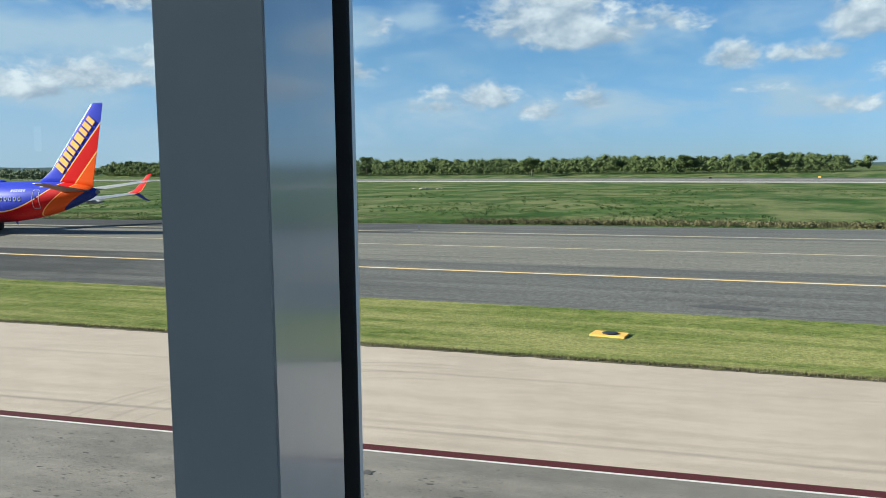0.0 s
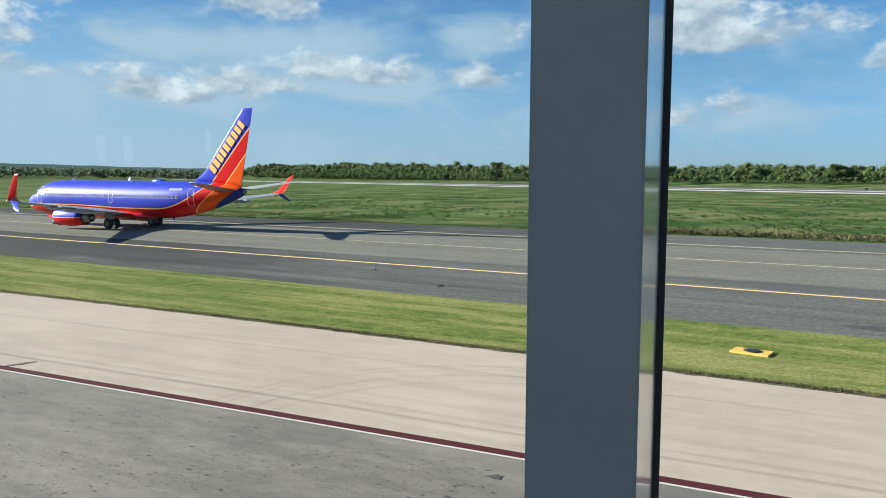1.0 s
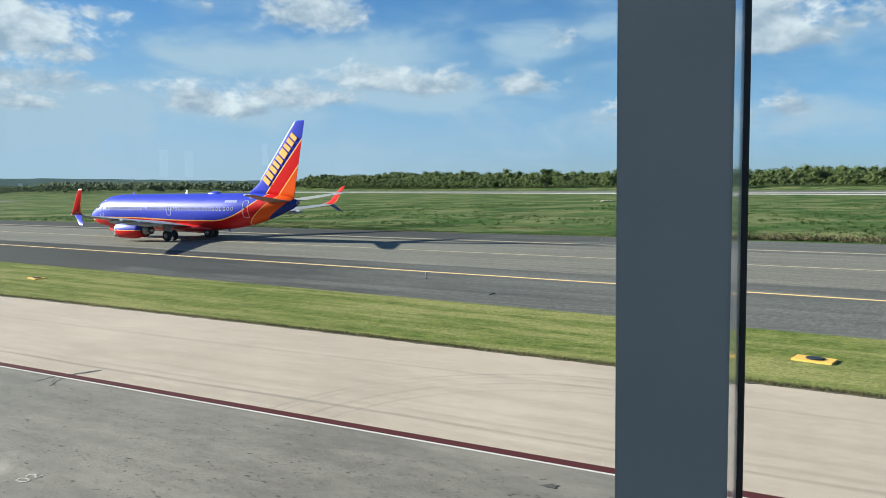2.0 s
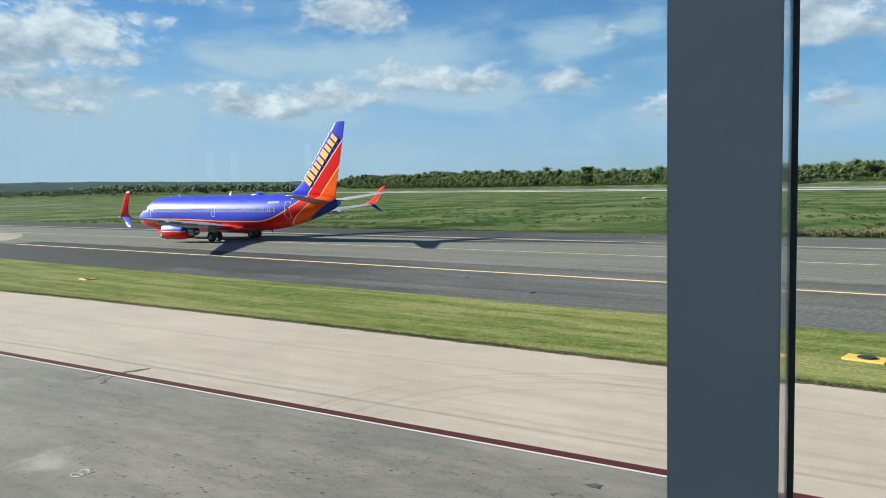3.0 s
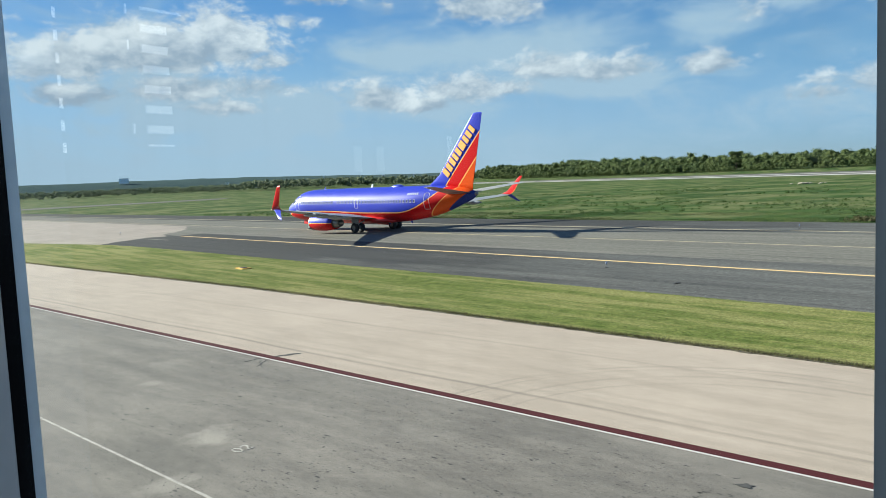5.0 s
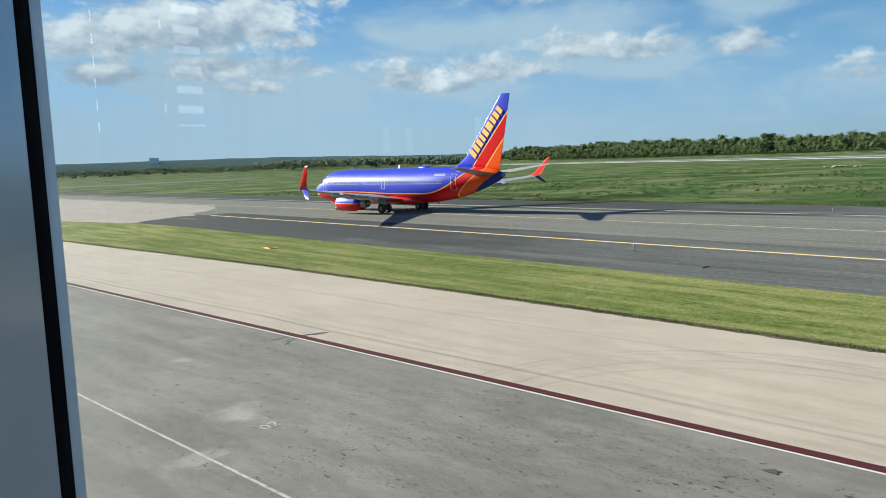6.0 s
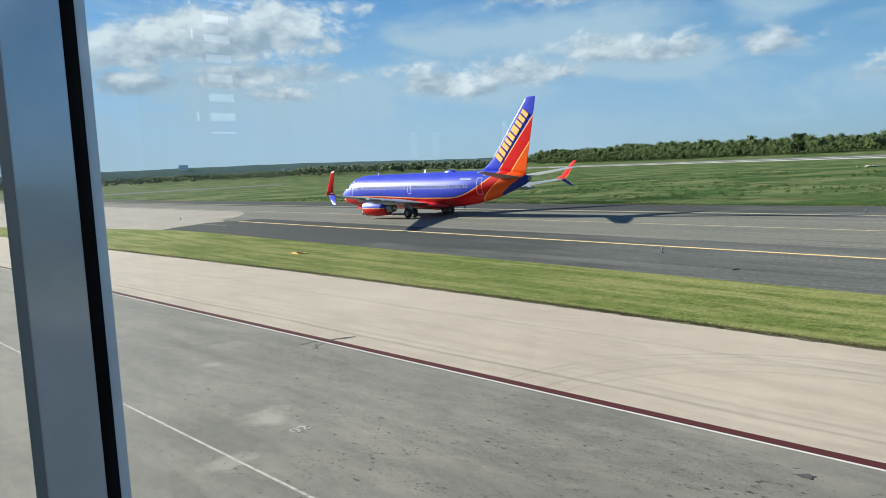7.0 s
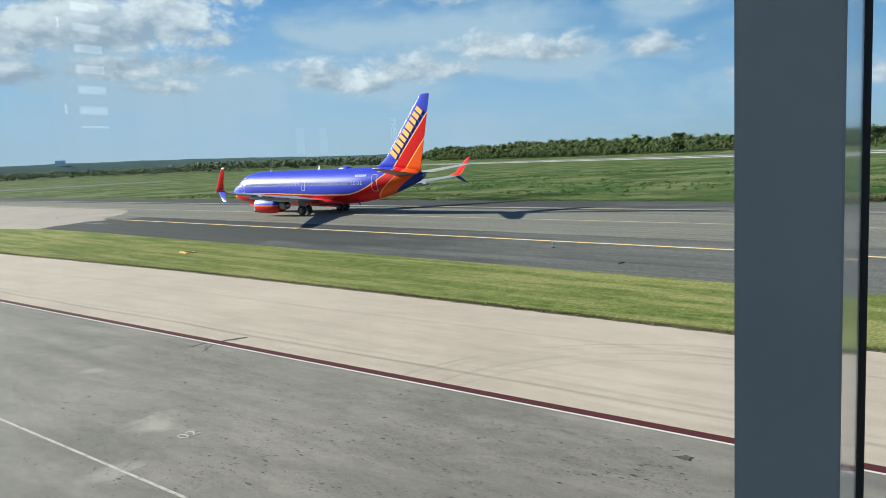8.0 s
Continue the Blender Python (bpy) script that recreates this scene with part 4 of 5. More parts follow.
    part("antenna_dome", loft(hump), M_BLUE, plane, "low blue dome on the roof", True)
    for u, h, at, mat in ((16.2, 0.42, 4.98, M_MARK), (7.4, 0.30, 4.96, M_BLUE)):
        part("blade_antenna", wing_bm([((u, 0, at - 0.05), (u + 0.42, 0, at - 0.05), 0.10, (0, 1, 0)), ((u + 0.28, 0, at + h), (u + 0.48, 0, at + h), 0.10, (0, 1, 0))]), mat, plane, "pale blade antenna")
    for u in (19.0, 22.6):
        part("blade_antenna", wing_bm([((u, 0, hull(u)[1] + 0.05), (u + 0.36, 0, hull(u)[1] + 0.05), 0.10, (0, 1, 0)), ((u + 0.25, 0, hull(u)[1] - 0.28), (u + 0.42, 0, hull(u)[1] - 0.28), 0.10, (0, 1, 0))]), M_BLUE, plane)
    # fin
    fin_side = (0, 1, 0)
    fin = part("fin", wing_bm([((25.6, 0, 4.8), (32.0, 0, 4.2), 0.055, fin_side), ((26.6, 0, 5.5), (32.05, 0, 4.9), 0.07, fin_side), ((27.5, 0, 6.15), (32.25, 0, 5.8), 0.085, fin_side),
                               ((32.3, 0, 11.95), (33.55, 0, 11.95), 0.09, fin_side), ((32.5, 0, 12.08), (33.5, 0, 12.08), 0.05, fin_side)]), M_FIN, plane, "tall swept fin, blue, red and orange", True)
    part("fin_leading_edge", wing_bm([((27.42, 0, 6.12), (27.54, 0, 6.10), 0.7, fin_side), ((32.27, 0, 11.90), (32.38, 0, 11.88), 0.6, fin_side)]), M_METAL, fin, "pale metal leading edge")
    way = Vector((32.85 - 28.55, 11.0 - 5.85)).normalized()
    up = Vector((-way.y, way.x))
    for side in (-1, 1):
        for k, (gap, wide) in enumerate(((0, 0.52), (0.72, 0.52), (1.44, 0.5), (2.12, 0.42), (2.74, 0.5), (3.42, 0.74), (4.34, 0.44), (4.96, 0.48), (5.62, 0.46))):
            a = Vector((28.62, 5.78)) + way * (gap + 0.05)
            tall = 1.02 - 0.014 * k
            quad = [a - up * 0.16, a + way * wide - up * 0.16, a + way * wide + up * (tall - 0.16), a + up * (tall - 0.16)]
            bm = bmesh.new()
            for y in (0.26, 0.02):
                bm.faces.new([bm.verts.new((q.x, side * max(0.045, y * (0.92 - 0.12 * (q.y - 5.8) * 0.9)) if y > 0.1 else side * y, q.y)) for q in quad])
            bmesh.ops.bridge_loops(bm, edges=bm.edges)
            bmesh.ops.recalc_face_normals(bm, faces=bm.faces)
            part("fin_marking", bm, M_GOLD, fin, "orange-yellow block marking")
    # tailplanes, wings, engines, gear
    for side in (-1, 1):
        part("tailplane", wing_bm([((28.9, side * 0.5, 4.05), (32.1, side * 0.5, 4.12), 0.09, (0, 0, 1)), ((31.9, side * 6.9, 4.86), (33.25, side * 6.9, 4.88), 0.09, (0, 0, 1)),
                                   ((32.25, side * 7.15, 4.89), (33.3, side * 7.15, 4.9), 0.05, (0, 0, 1))]), M_WING, plane, "grey tailplane", True)
        wing = part("wing", wing_bm([((10.9, side * 1.2, 1.62), (18.7, side * 1.2, 1.50), 0.10, (0, 0, 1)), ((12.0, side * 2.2, 1.74), (18.75, side * 2.2, 1.62), 0.115, (0, 0, 1)),
                                     ((14.6, side * 5.8, 2.16), (19.0, side * 5.8, 2.02), 0.12, (0, 0, 1)), ((18.0, side * 11.6, 2.76), (21.1, side * 11.6, 2.70), 0.11, (0, 0, 1)),
                                     ((21.25, side * 16.7, 3.28), (22.95, side * 16.7, 3.26), 0.10, (0, 0, 1)), ((21.5, side * 17.2, 3.40), (23.1, side * 17.2, 3.38), 0.09, (0, -side * 0.6, 0.8))]), M_WING, plane, "grey swept wing", True)
        part("slat", wing_bm([((12.9, side * 3.2, 1.84), (13.35, side * 3.2, 1.86), 0.45, (0, 0, 1)), ((20.7, side * 16.0, 3.19), (21.0, side * 16.0, 3.20), 0.36, (0, 0, 1))]), M_METAL, wing, "bare metal leading edge", True)
        winglet = part("winglet", wing_bm([((21.5, side * 17.15, 3.36), (23.1, side * 17.15, 3.36), 0.08, (0, -side * 0.7, 0.7)), ((22.3, side * 17.55, 3.75), (23.4, side * 17.55, 3.70), 0.08, (0, -side, 0.25)),
                                           ((23.75, side * 17.98, 5.42), (24.3, side * 17.98, 5.42), 0.08, (0, -side, 0.2)), ((24.05, side * 18.02, 5.62), (24.45, side * 18.02, 5.62), 0.06, (0, -side, 0.2))]), M_WINGLET, wing, "upswept winglet in red, orange and blue", True)
        part("lower_blade", wing_bm([((22.2, side * 17.3, 3.38), (23.2, side * 17.3, 3.38), 0.08, (0, side * 0.8, 0.5)), ((23.4, side * 17.75, 2.62), (23.95, side * 17.75, 2.62), 0.08, (0, side * 0.8, 0.5)),
                                     ((23.9, side * 17.88, 2.44), (24.15, side * 17.88, 2.44), 0.06, (0, side * 0.8, 0.5))]), M_BLUE, wing, "blue downward winglet blade with pale edge", True)
        for y, u0, u1, z in ((6.9, 16.6, 20.4, 1.98), (9.6, 18.2, 21.5, 2.28), (12.3, 19.8, 22.6, 2.58)):
            rings = [[Vector((u0 + (u1 - u0) * f, side * y + 0.17 * r * math.cos(a), z + 0.08 * f - 0.05 + 0.24 * r * math.sin(a))) for a in np.linspace(0, 2 * math.pi, 13)[:-1]] for f, r in ((0, 0.05), (0.15, 0.6), (0.4, 1), (0.7, 0.85), (1, 0.05))]
            part("flap_fairing", loft(rings), M_WING, wing, "grey canoe fairing", True)
        # engine
        ey, ez = side * 4.83, 1.24
        shell = [(0.0, 0.79), (0.06, 0.85), (0.2, 0.905), (0.7, 0.985), (1.5, 1.02), (2.4, 0.99), (3.3, 0.88), (4.1, 0.735), (4.1, 0.70), (3.3, 0.78), (2.0, 0.80), (0.9, 0.78), (0.25, 0.76)]
        bm = loft(turned(shell, 44), cap=False)
        for v in bm.verts:
            if v.co.z < 0:
                v.co.z *= 0.90 + 0.03 * min(1, v.co.x / 3)
        nacelle = part("nacelle", moved(bm, (11.5, ey, ez)), M_NACELLE, plane, "engine cowl, blue above and red below", True)
        part("inlet_lip", moved(loft(turned([(0.22, 0.765), (0.06, 0.77), (-0.03, 0.80), (0.02, 0.852), (0.18, 0.912)], 44), cap=False), (11.5, ey, ez)), M_METAL, nacelle, "bright metal inlet lip", True)
        part("fan", moved(loft(turned([(0.55, 0.02), (0.62, 0.10), (0.8, 0.22), (0.95, 0.25), (0.96, 0.79), (1.0, 0.79)], 36)), (11.5, ey, ez)), M_BURNT, nacelle, "dark fan and spinner", True)
        part("core_cowl", moved(loft(turned([(3.2, 0.74), (3.9, 0.62), (4.5, 0.50), (4.95, 0.42), (4.95, 0.36), (4.3, 0.4)], 30)), (11.5, ey, ez)), M_BURNT, nacelle, "scorched metal core cowl", True)
        part("exhaust_cone", moved(loft(turned([(4.4, 0.32), (4.9, 0.27), (5.35, 0.14), (5.55, 0.03)], 20)), (11.5, ey, ez)), M_BURNT, nacelle, "dark exhaust cone", True)
        part("pylon", wing_bm([((13.0, ey, ez + 0.85), (17.2, ey, ez + 0.45), 0.09, (0, 1, 0)), ((13.6, ey, 2.10), (17.6, ey, 2.0), 0.09, (0, 1, 0))]), M_WING, plane, "engine pylon", True)
        # main gear
        gu, gy = 17.0, side * 2.86
        part("main_gear_strut", tube((gu, gy, 0.5), (gu - 0.1, gy, 1.8), 0.13, 0.17), M_METAL, plane, "thick metal gear leg", True)
        part("axle", tube((gu, gy - 0.45, 0.55), (gu, gy + 0.45, 0.55), 0.08), M_METAL, plane, "", True)
        part("drag_brace", tube((gu, gy, 0.95), (gu + 0.1, gy - side * 1.2, 1.4), 0.06), M_METAL, plane, "", True)
        part("gear_door", boxed(gu - 0.45, gu + 0.45, gy + side * 0.52 - 0.03, gy + side * 0.52 + 0.03, 1.0, 1.72, bevel=0.02), M_WING, plane, "grey gear door")
        for off in (-0.43, 0.43):
            wheel(plane, gu, gy + off, 0.56, 0.40)
        wheel(plane, 4.3, side * 0.22, 0.34, 0.22)
        part("nose_gear_door", boxed(3.5, 4.9, side * 0.42 - 0.02, side * 0.42 + 0.02, 0.72, 1.3, bevel=0.02), M_REDP, plane, "small red gear door")
    part("nose_gear_strut", tube((4.3, 0, 0.34), (4.1, 0, 1.3), 0.075, 0.1), M_METAL, plane, "metal nose gear leg", True)
    part("nose_axle", tube((4.3, -0.22, 0.34), (4.3, 0.22, 0.34), 0.05), M_METAL, plane, "", True)
    return plane


airliner()

# ---- airfield things ----
def pad(x, y, turn):
    """Yellow painted concrete block set in the turf, with a dark oval cover."""
    p = thing("light_base", "yellow painted concrete block with a dark oval cover, set in turf", "light base", (x, y, 0.035), turn, "yellow bases in the verge")
    part("block", boxed(-0.6, 0.6, -0.36, 0.36, -0.1, 0.06, bevel=0.015), M_BASE, p, "yellow painted block")
    bm = loft(turned([(0, 0.27), (0.02, 0.27), (0.025, 0.22)], 24))
    bmesh.ops.rotate(bm, matrix=Matrix.Rotation(radians(-90), 3, "Y"), verts=bm.verts)
    part("cover", moved(bm, (0.02, 0, 0.07)), M_BLACK, p, "dark round cover", True)


M_BASE = worn_paint("yellow_block_paint", (0.64, 0.38, 0.09), (0.35, 0.3, 0.2), 0.06)
pad(-3.80, 25.68, -7)
pad(-49.2, 25.35, -6)


def edge_lamp(x, y, group="taxiway edge lamps"):
    p = thing("edge_lamp", "small pale taxiway edge lamp on a short stalk, on asphalt", "edge lamp", (x, y, 0.012), 0, group)
    bm = loft(turned([(0, 0.16), (0.03, 0.16), (0.05, 0.05)], 16))
    bmesh.ops.rotate(bm, matrix=Matrix.Rotation(radians(-90), 3, "Y"), verts=bm.verts)
    part("base", bm, M_BLACK, p, "dark round base")
    p.scale = (0.8, 0.8, 0.8)
    part("stalk", tube((0, 0, 0.04), (0, 0, 0.28), 0.028), M_RIM, p, "grey stalk")
    bm = loft(turned([(0, 0.05), (0.02, 0.075), (0.12, 0.07), (0.17, 0.03)], 14))
    bmesh.ops.rotate(bm, matrix=Matrix.Rotation(radians(-90), 3, "Y"), verts=bm.verts)
    part("lens", moved(bm, (0, 0, 0.28)), M_LENS, p, "blue glass lens", True)


for x, y in ((-27.1, 37.5), (-28.8, 69.0), (-87.0, 69.0), (32.0, 69.0), (30.0, 37.5), (-110.0, 38.5)):
    edge_lamp(x, y)


def broken_lamp(x, y):
    p = thing("toppled_marker", "dark toppled marker stub lying on asphalt", "marker", (x, y, 0.012), 35)
    p.scale = (0.6, 0.6, 0.6)
    part("stub", moved(tube((0, 0, 0), (0.42, 0.05, 0.03), 0.055, 0.04), (0, 0, 0.055)), M_BLACK, p, "dark stub", True)
    part("foot", boxed(-0.15, 0.12, -0.1, 0.1, 0, 0.06, bevel=0.01), M_BLACK, p)


broken_lamp(-20.1, 33.4)


def blot(name, x, y, rx, ry, turn, mat, label, z=0.018, ragged=0.25, seed=0.0):
    """A flat stain with an uneven rim."""
    pts = []
    for k in range(40):
        a = 2 * math.pi * k / 40
        r = 1 + ragged * 2 * noise.noise((math.cos(a) * 1.6 + seed, math.sin(a) * 1.6, seed))
        px, py = rx * r * math.cos(a), ry * r * math.sin(a)
        c, s = math.cos(radians(turn)), math.sin(radians(turn))
        pts.append((x + px * c - py * s, y + px * s + py * c))
    return tagged(part(name, slab(pts, z - 0.004, z), mat), label, "stain", kind="structure")


blot("stain_1", -0.1, 32.45, 1.5, 0.50, -4, M_DARK, "dark wet looking stain on asphalt", 0.024, 0.2, 1.37)
blot("stain_3", -6.3, 12.37, 0.13, 0.09, 20, M_DARK, "dark round oil stain on grey concrete", 0.009, 0.4, 6.0)
blot("stain_2", -22.4, 12.75, 0.42, 0.09, 72, M_DARK, "dark rubber smear across the red line", 0.011, 0.3, 8.0)


def crack(x, y, drift, wide, length):
    """A thin crack wandering off the red line."""
    pts = []
    for k in range(length):
        pts.append((x, y))
        x, y = x + rng.uniform(-0.06, 0.10) + drift, y - rng.uniform(0.03, 0.11)
    bm = slab([(x - wide, y) for x, y in pts] + [(x + wide, y) for x, y in pts[::-1]], 0.001, 0.006)
    structure("crack", bm, M_DARK, "thin dark crack in grey concrete", "crack")


crack(-22.5, 12.25, 0.04, 0.025, 14)
crack(-22.75, 12.0, -0.01, 0.035, 11)
crack(-22.4, 11.8, 0.09, 0.02, 9)


def rubble(x, y, count, wide):
    """A low heap of pale broken stone in the grass."""
    bv, bf = ball()
    verts, faces = [], []
    for k in range(count):
        c = np.array((x + rng.normal(0, wide), y + rng.normal(0, 1.6), relief(x, y) + rng.uniform(0.0, 0.35)))
        size = rng.uniform(0.2, 0.5) * np.array((1.6, 1.2, 0.55))
        faces += (bf + len(verts)).tolist()
        verts += (c + bv * size * rng.uniform(0.75, 1.2, (len(bv), 1))).tolist()
    tagged(soup("rubble_heap", verts, faces, M_BARE), "low heap of pale broken stone in field grass", "rubble", kind="stuff")


def oil_spots():
    """Small dark spots drawn out along the slabs, thick in some rows."""
    verts, faces = [], []
    along, over = Vector((1, SLOPE)).normalized(), Vector((-SLOPE, 1)).normalized()
    rows = [-1.4, -1.9, -2.05, -2.6, -3.3, -4.1, -4.3, -5.2, -6.0, -6.6, -7.5]
    for k in range(10500):
        x = rng.normal(-12, 8) if k < 7800 else rng.uniform(-70, 4)
        p = rows[rng.integers(len(rows))] + rng.normal(0, 0.22) if k % 2 else -0.5 - 9.5 * rng.random()
        if p > -0.45:
            continue
        y = red_at(x) + p
        r = 0.0066 * math.exp(rng.normal(0.0, 0.58))
        long = rng.uniform(1.2, 3.2)
        n, base = 7, len(verts)
        for i in range(n):
            a = 2 * math.pi * i / n
            q = r * rng.uniform(0.6, 1.35)
            w = along * (long * q * math.cos(a)) + over * (q * math.sin(a))
            verts.append((x + w.x, y + w.y, 0.0035))
        faces.append(tuple(range(base, base + n)))
    ob = soup("oil_spots", verts, faces, M_SPOT)
    tagged(ob, "small dark oil spots scattered over grey concrete", "oil spots", kind="stuff")


oil_spots()


def painted_number():
    curve = bpy.data.curves.new("stand_number", "FONT")
    curve.body, curve.size, curve.extrude, curve.align_x, curve.align_y = "02", 0.46, 0.001, "CENTER", "CENTER"
    source = new("stand_number_source", curve)
    data = bpy.data.meshes.new_from_object(source.evaluated_get(bpy.context.evaluated_depsgraph_get()))
    bpy.data.objects.remove(source)
    data.materials.append(M_FADED)
    ob = new("painted_number", data)
    ob.matrix_basis = pose(-15.1, 7.27, 0.0065, 0, 0, 98)
    tagged(ob, "white number painted on grey concrete", "painted number", kind="structure")


painted_number()


# ---- grass blades, weeds ----
def blades(name, x, y, z, tall, wide, mat, label):
    k = len(x)
    a = rng.uniform(0, 2 * math.pi, k)
    h = tall * rng.uniform(0.5, 1.3, k)
    lean = rng.normal(0, 0.45, (k, 2)) * h[:, None]
    dx, dy = np.cos(a) * wide / 2, np.sin(a) * wide / 2
    v = np.stack([np.stack([x - dx, y - dy, z], 1), np.stack([x + dx, y + dy, z], 1), np.stack([x + lean[:, 0], y + lean[:, 1], z + h], 1)], 1).reshape(-1, 3)
    ob = soup(name, v.tolist(), np.arange(3 * k).reshape(-1, 3).tolist(), mat)
    return tagged(ob, label, "grass", kind="stuff")


def verge_grass():
    n = 170000
    x = -75 + 83 * rng.random(n) ** 0.75
    low = np.interp(x, [p[0] for p in TURF_EDGE], [p[1] for p in TURF_EDGE])
    y = low + 0.05 + (30.35 - low) * rng.random(n)
    blades("verge_grass", x, y, np.full(n, 0.03), 0.022, 0.024, M_GRASS, "short mown grass blades of the verge")
    n = 16000
    x = -75 + 83 * rng.random(n) ** 0.75
    low = np.interp(x, [p[0] for p in TURF_EDGE], [p[1] for p in TURF_EDGE])
    clump = np.array([noise.noise((v * 1.3, 2.0, 0)) for v in x])
    y = low + rng.normal(0.02, 0.07, n) + 0.1 * clump
    blades("edge_grass", x, y, np.full(n, 0.0), 0.10, 0.035, M_WEED, "longer grass creeping over the concrete edge")


verge_grass()


def field_weeds():
    """Coarse weeds beside the far shoulder and over the field."""
    n = 1500
    x = rng.uniform(-28, 22, n)
    y = 80.2 + rng.normal(0, 0.9, n)
    r = rng.uniform(0.12, 0.42, n)
    v, f = leaves(np.stack([x, y, r * 0.5], 1), np.stack([r, r, r], 1), 16, r * 0.32)
    tagged(soup("weed_row", v.tolist(), f.tolist(), M_WEED), "coarse dark weeds along the far taxiway edge", "weeds", kind="stuff")
    n = 7000
    x, y = rng.uniform(-170, 60, n), 79 + 150 * rng.random(n) ** 1.3
    keep = np.array([noise.noise((p * 0.04, q * 0.03, 11)) + 0.6 * noise.noise((p * 0.2, q * 0.1, 7)) > 0.02 for p, q in zip(x, y)])
    x, y = x[keep], y[keep]
    r = rng.uniform(0.12, 0.34, len(x))
    v, f = leaves(np.stack([x, y, r * 0.2], 1), np.stack([r * 1.6, r * 1.6, r * 0.6], 1), 14, r * 0.42)
    tagged(soup("field_tufts", v.tolist(), f.tolist(), M_CLUMP), "low green tufts scattered over the airfield grass", "weeds", kind="stuff")
    n = 60000
    y = 77 + 16 * rng.random(n) ** 1.6
    x = -120 + 150 * rng.random(n)
    keep = np.array([noise.noise((p * 0.05, q * 0.16, 4)) + 0.5 * noise.noise((p * 0.3, q * 0.6, 9)) > -0.1 for p, q in zip(x, y)])
    x, y = x[keep], y[keep]
    blades("field_grass", x, y, np.full(len(x), -0.05), 0.13, 0.06, M_FIELD, "rough uncut grass of the field beside the taxiway")


field_weeds()


# ---- woods, hills, far buildings ----
def ball():
    """A small round mesh: unit points and triangles."""
    bm = bmesh.new()
    bmesh.ops.create_icosphere(bm, subdivisions=1, radius=1.0)
    v = np.array([p.co[:] for p in bm.verts])
    f = np.array([[p.index for p in face.verts] for face in bm.faces])
    bm.free()
    return v, f


def woods(name, spots, mat, label, leaf=0.36, count=64, clumps=6):
    """spots: x, y, height. Crowns of lumpy foliage masses with loose leaves round them."""
    centres, radii, sizes = [], [], []
    for x, y, h in spots:
        z = relief(x, y)
        wide = h * rng.uniform(0.34, 0.55)
        for i in range(clumps):
            q = rng.normal(size=3)
            q *= rng.random() ** 0.4 / np.linalg.norm(q)
            rr = h * rng.uniform(0.11, 0.24)
            centres.append((x + wide * q[0], y + wide * q[1], z + h * (0.50 + 0.32 * q[2])))
            radii.append((rr * 1.3, rr * 1.3, rr))
            sizes.append(leaf * rng.uniform(0.7, 1.2) * h / 10)
    centres, radii = np.array(centres), np.array(radii)
    v, f = leaves(centres, radii * 1.12, count, np.array(sizes), flat=0.9, lean=0.7)
    bv, bf = ball()
    k = len(centres)
    lump = centres[:, None, :] + bv[None] * radii[:, None, :] * rng.uniform(0.42, 0.78, (k, len(bv), 1))
    tris = bf[None] + (np.arange(k) * len(bv))[:, None, None] + len(v)
    return tagged(soup(name, v.tolist() + lump.reshape(-1, 3).tolist(), f.tolist() + tris.reshape(-1, 3).tolist(), mat), label, "woods", kind="stuff")


def plant_woods():
    near, scrub, far = [], [], []
    for k in range(2300):
        s, d = 90 + 1500 * rng.random() ** 1.15, 470 + 170 * rng.random() ** 1.3
        x, y = across(s, d)
        if math.degrees(math.atan2(-x, y)) < -6.9 and d < 620:
            continue
        r = math.hypot(x, y)
        top = r * math.tan(radians(1.08 + 0.30 * noise.noise((s * 0.012, d * 0.006, 0)) + 0.22 * noise.noise((s * 0.05, 3, 0)))) + EYE
        full = top - relief(x, y)
        near.append((x, y, max(3.0, full * rng.uniform(0.52, 1.06) * min(1.0, 0.42 + (d - 470) / 50))))
    for k in range(600):
        s, d = 60 + 1300 * rng.random(), 462 + 14 * rng.random()
        x, y = across(s, d)
        if math.degrees(math.atan2(-x, y)) > -6.9:
            scrub.append((x, y, rng.uniform(1.2, 3.6)))
    for k in range(160):
        s, d = rng.uniform(-300, 130), 680 + 120 * rng.random()
        x, y = across(s, d)
        near.append((x, y, rng.uniform(6, 10)))
    for k in range(1700):
        az, r = radians(48 + 42 * rng.random()), 1000 + 500 * rng.random()
        x, y = -r * math.sin(az), r * math.cos(az)
        if x * RUNWAY_OUT.x + y * RUNWAY_OUT.y > 285:
            continue
        far.append((x, y, rng.uniform(9.5, 17) if az < radians(62) else rng.uniform(7, 12)))
    woods("woodland", near, M_LEAF, "dense green tropical woodland behind the runway")
    woods("scrub", scrub, M_LEAF, "low green scrub along the edge of the woods", 0.7, 14, 4)
    woods("far_woodland", far, M_LEAF_FAR, "distant line of trees beyond the field, haze painted into the leaf colour", 0.5, 20, 5)


plant_woods()
rubble(-95.5, 233.0, 20, 1.7)


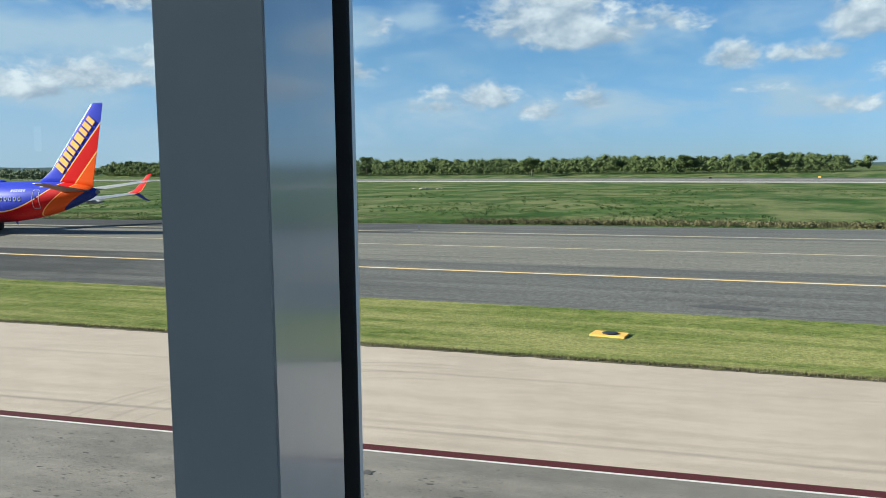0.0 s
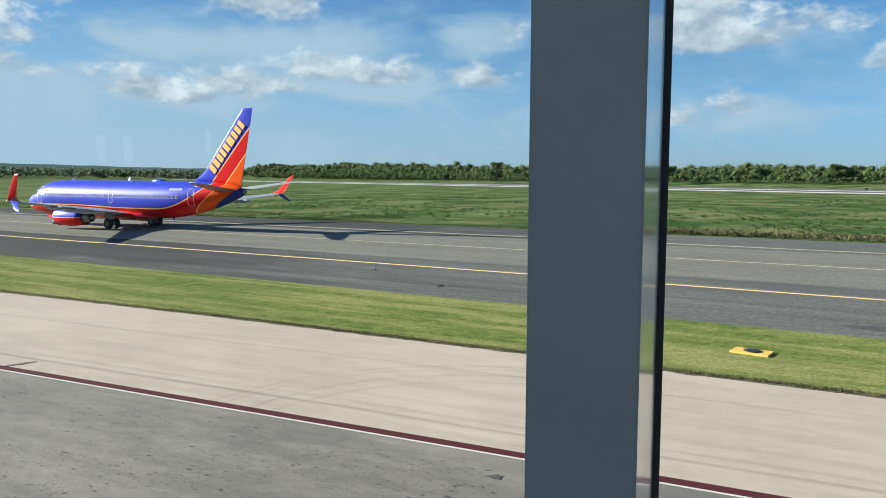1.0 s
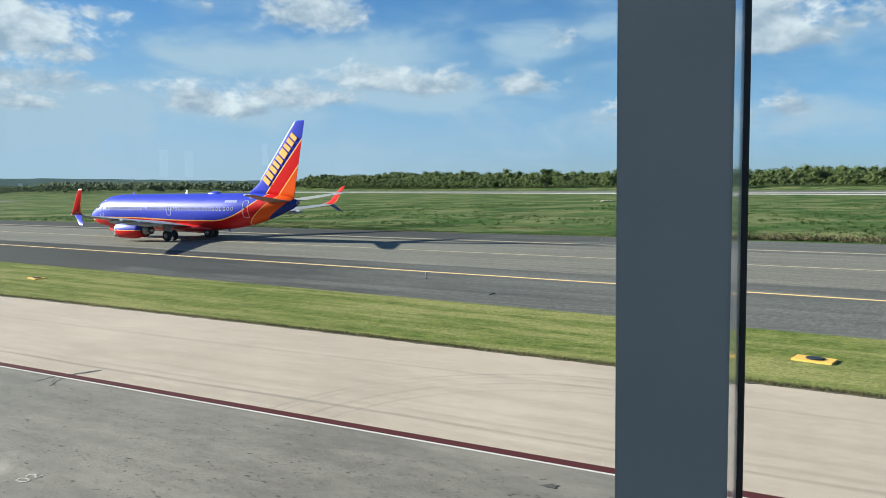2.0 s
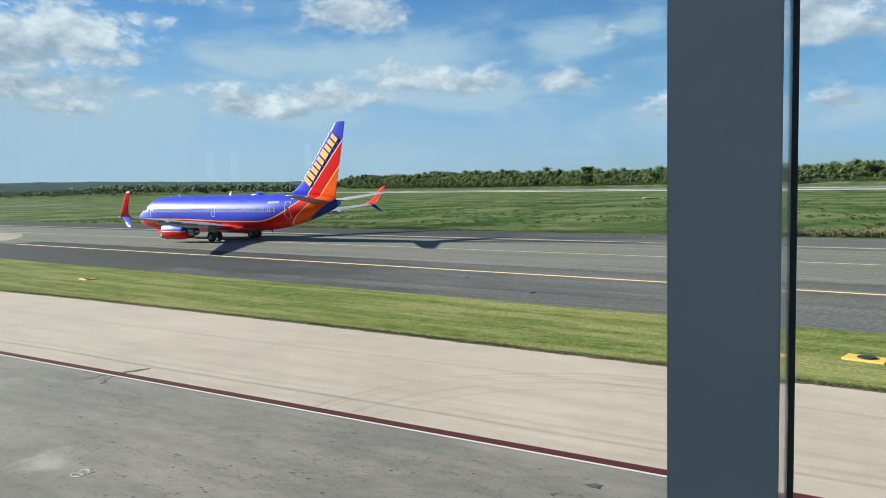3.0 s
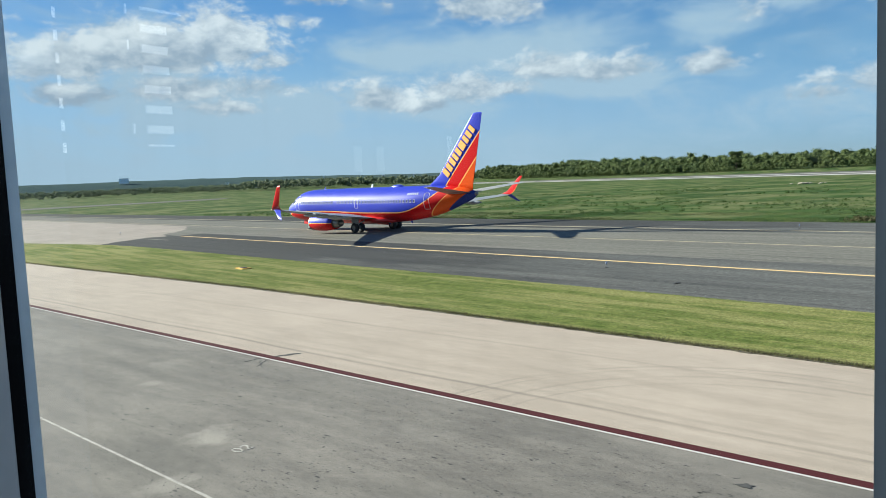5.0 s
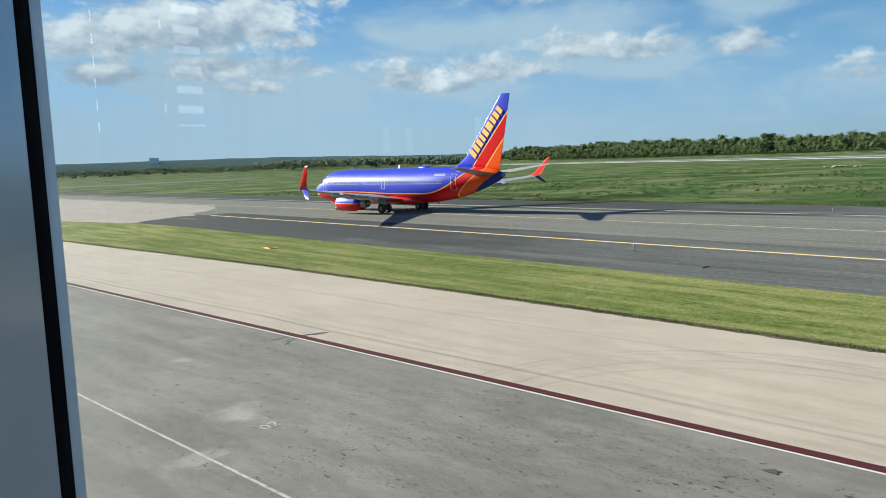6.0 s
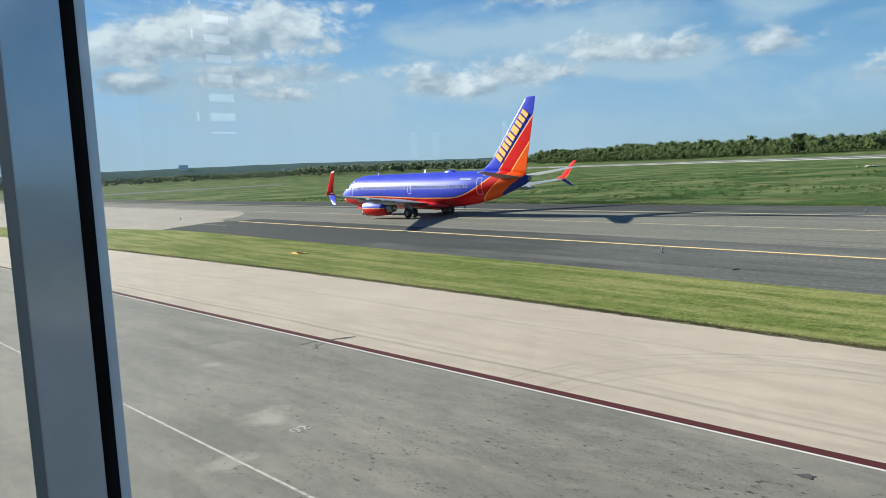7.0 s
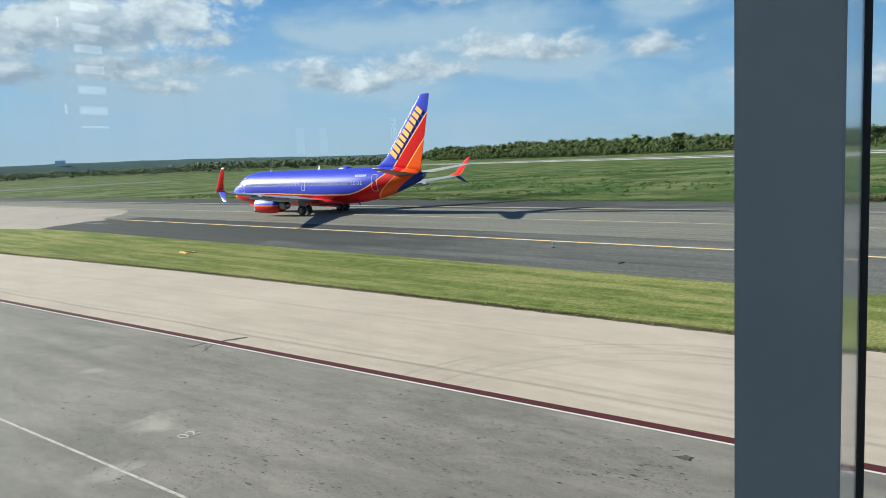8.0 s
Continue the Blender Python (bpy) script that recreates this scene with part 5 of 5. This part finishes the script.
def lone_tree(az, r, h):
    """A taller tree standing out of the woods."""
    x, y = -r * math.sin(radians(az)), r * math.cos(radians(az))
    z = relief(x, y)
    p = thing("tree", "tall broad green tree rising above the woodland", "tree", (x, y, z), 0)
    part("trunk", tube((0, 0, -0.5), (0.3, 0, h * 0.6), 0.55, 0.3), M_BARK, p, "grey-brown trunk", True)
    for a in (0.4, 2.1, 3.6, 5.2):
        part("limb", tube((0.25, 0, h * 0.5), (2.8 * math.cos(a), 2.8 * math.sin(a), h * 0.8), 0.22, 0.08), M_BARK, p, "", True)
    c = [(rng.normal(0, 3.6), rng.normal(0, 3.6), h * rng.uniform(0.45, 0.88)) for _ in range(40)]
    v, f = leaves(np.array(c), np.full((40, 3), 2.3), 110, np.full(40, 0.5), flat=0.7)
    soup("crown", v.tolist(), f.tolist(), M_LEAF, p, "broad crown of small dark leaves")


lone_tree(26.5, 860, 23.0)
lone_tree(-2.6, 540, 13.5)
lone_tree(14.2, 600, 15.0)
lone_tree(3.2, 560, 13.0)


def hills():
    """Low wooded ridge on the horizon, with air haze carried by its base colour."""
    verts, faces = [], []
    azs = np.linspace(-40, 110, 301)
    for i, az in enumerate(azs):
        a = radians(az)
        e = float(np.interp(az, [-40, 0, 30, 50, 58, 66, 74, 90, 110], [0.25, 0.3, 0.4, 0.62, 0.80, 0.90, 0.86, 0.85, 0.7]))
        top = EYE + 3900 * math.tan(radians(e + 0.05 * noise.noise((az * 0.35, 0, 0)) + 0.03 * noise.noise((az * 1.7, 5, 0))))
        for r, z in ((3300, -2.0), (3600, top * 0.65), (3900, top), (4400, top * 0.4)):
            verts.append((-r * math.sin(a), r * math.cos(a), z))
    for i in range(len(azs) - 1):
        for j in range(3):
            faces.append((4 * i + j, 4 * i + j + 1, 4 * i + j + 5, 4 * i + j + 4))
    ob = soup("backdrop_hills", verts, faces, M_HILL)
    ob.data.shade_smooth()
    tagged(ob, "low wooded hills on the horizon, haze painted into their blue-green", "hills", kind="structure")


hills()


def far_building(az, r, wide, high, z, label):
    x, y = -r * math.sin(radians(az)), r * math.cos(radians(az))
    p = thing("building", label, "building", (x, y, z), az, "far buildings")
    part("wall", boxed(-wide / 2, wide / 2, -6, 6, -8, high), M_FACADE, p, "pale wall")
    part("roof", boxed(-wide / 2 - 0.4, wide / 2 + 0.4, -6.4, 6.4, high, high + 0.8), M_WALL, p, "flat roof")
    for k in range(max(2, int(wide / 7))):
        u = -wide / 2 + 3.5 + k * 7
        if u + 2 < wide / 2:
            for lv in range(1 if r > 3000 else max(1, int(high / 5))):
                part("window", boxed(u, u + 1.6, -6.15, -5.9, 1.5 + lv * 4, 2.9 + lv * 4), M_PANE, p)


far_building(70.1, 3700, 40, 14, 62, "pale block of flats on the far ridge")
far_building(61.1, 1500, 12, 8, 8, "small white building among the trees")
far_building(53.6, 1900, 4, 9, 18, "white tower among distant trees")
far_building(51.9, 1900, 8, 4, 22, "white building beyond the woods")
for az, r, wide, high in ((59.0, 1900, 7, 5), (57.4, 2000, 10, 4), (56.3, 1900, 3, 9), (63.2, 2100, 9, 4), (49.6, 1900, 6, 4)):
    far_building(az, r, wide, high, 21, "small white building beyond the woods")


def runway_marker(az, r, mat, label):
    x, y = -r * math.sin(radians(az)), r * math.cos(radians(az))
    p = thing("runway_sign", label, "sign", (x, y, relief(x, y)), az, "signs beside the runway")
    part("panel", boxed(-0.7, 0.7, -0.15, 0.15, 0.3, 1.1, bevel=0.03), mat, p)
    for u in (-0.5, 0.5):
        part("leg", boxed(u - 0.06, u + 0.06, -0.06, 0.06, -0.2, 0.3), M_BLACK, p)


runway_marker(1.55, 440, M_BLACK, "dark sign board beside the far runway")
runway_marker(-5.4, 440, M_BASE, "yellow sign board beside the far runway")
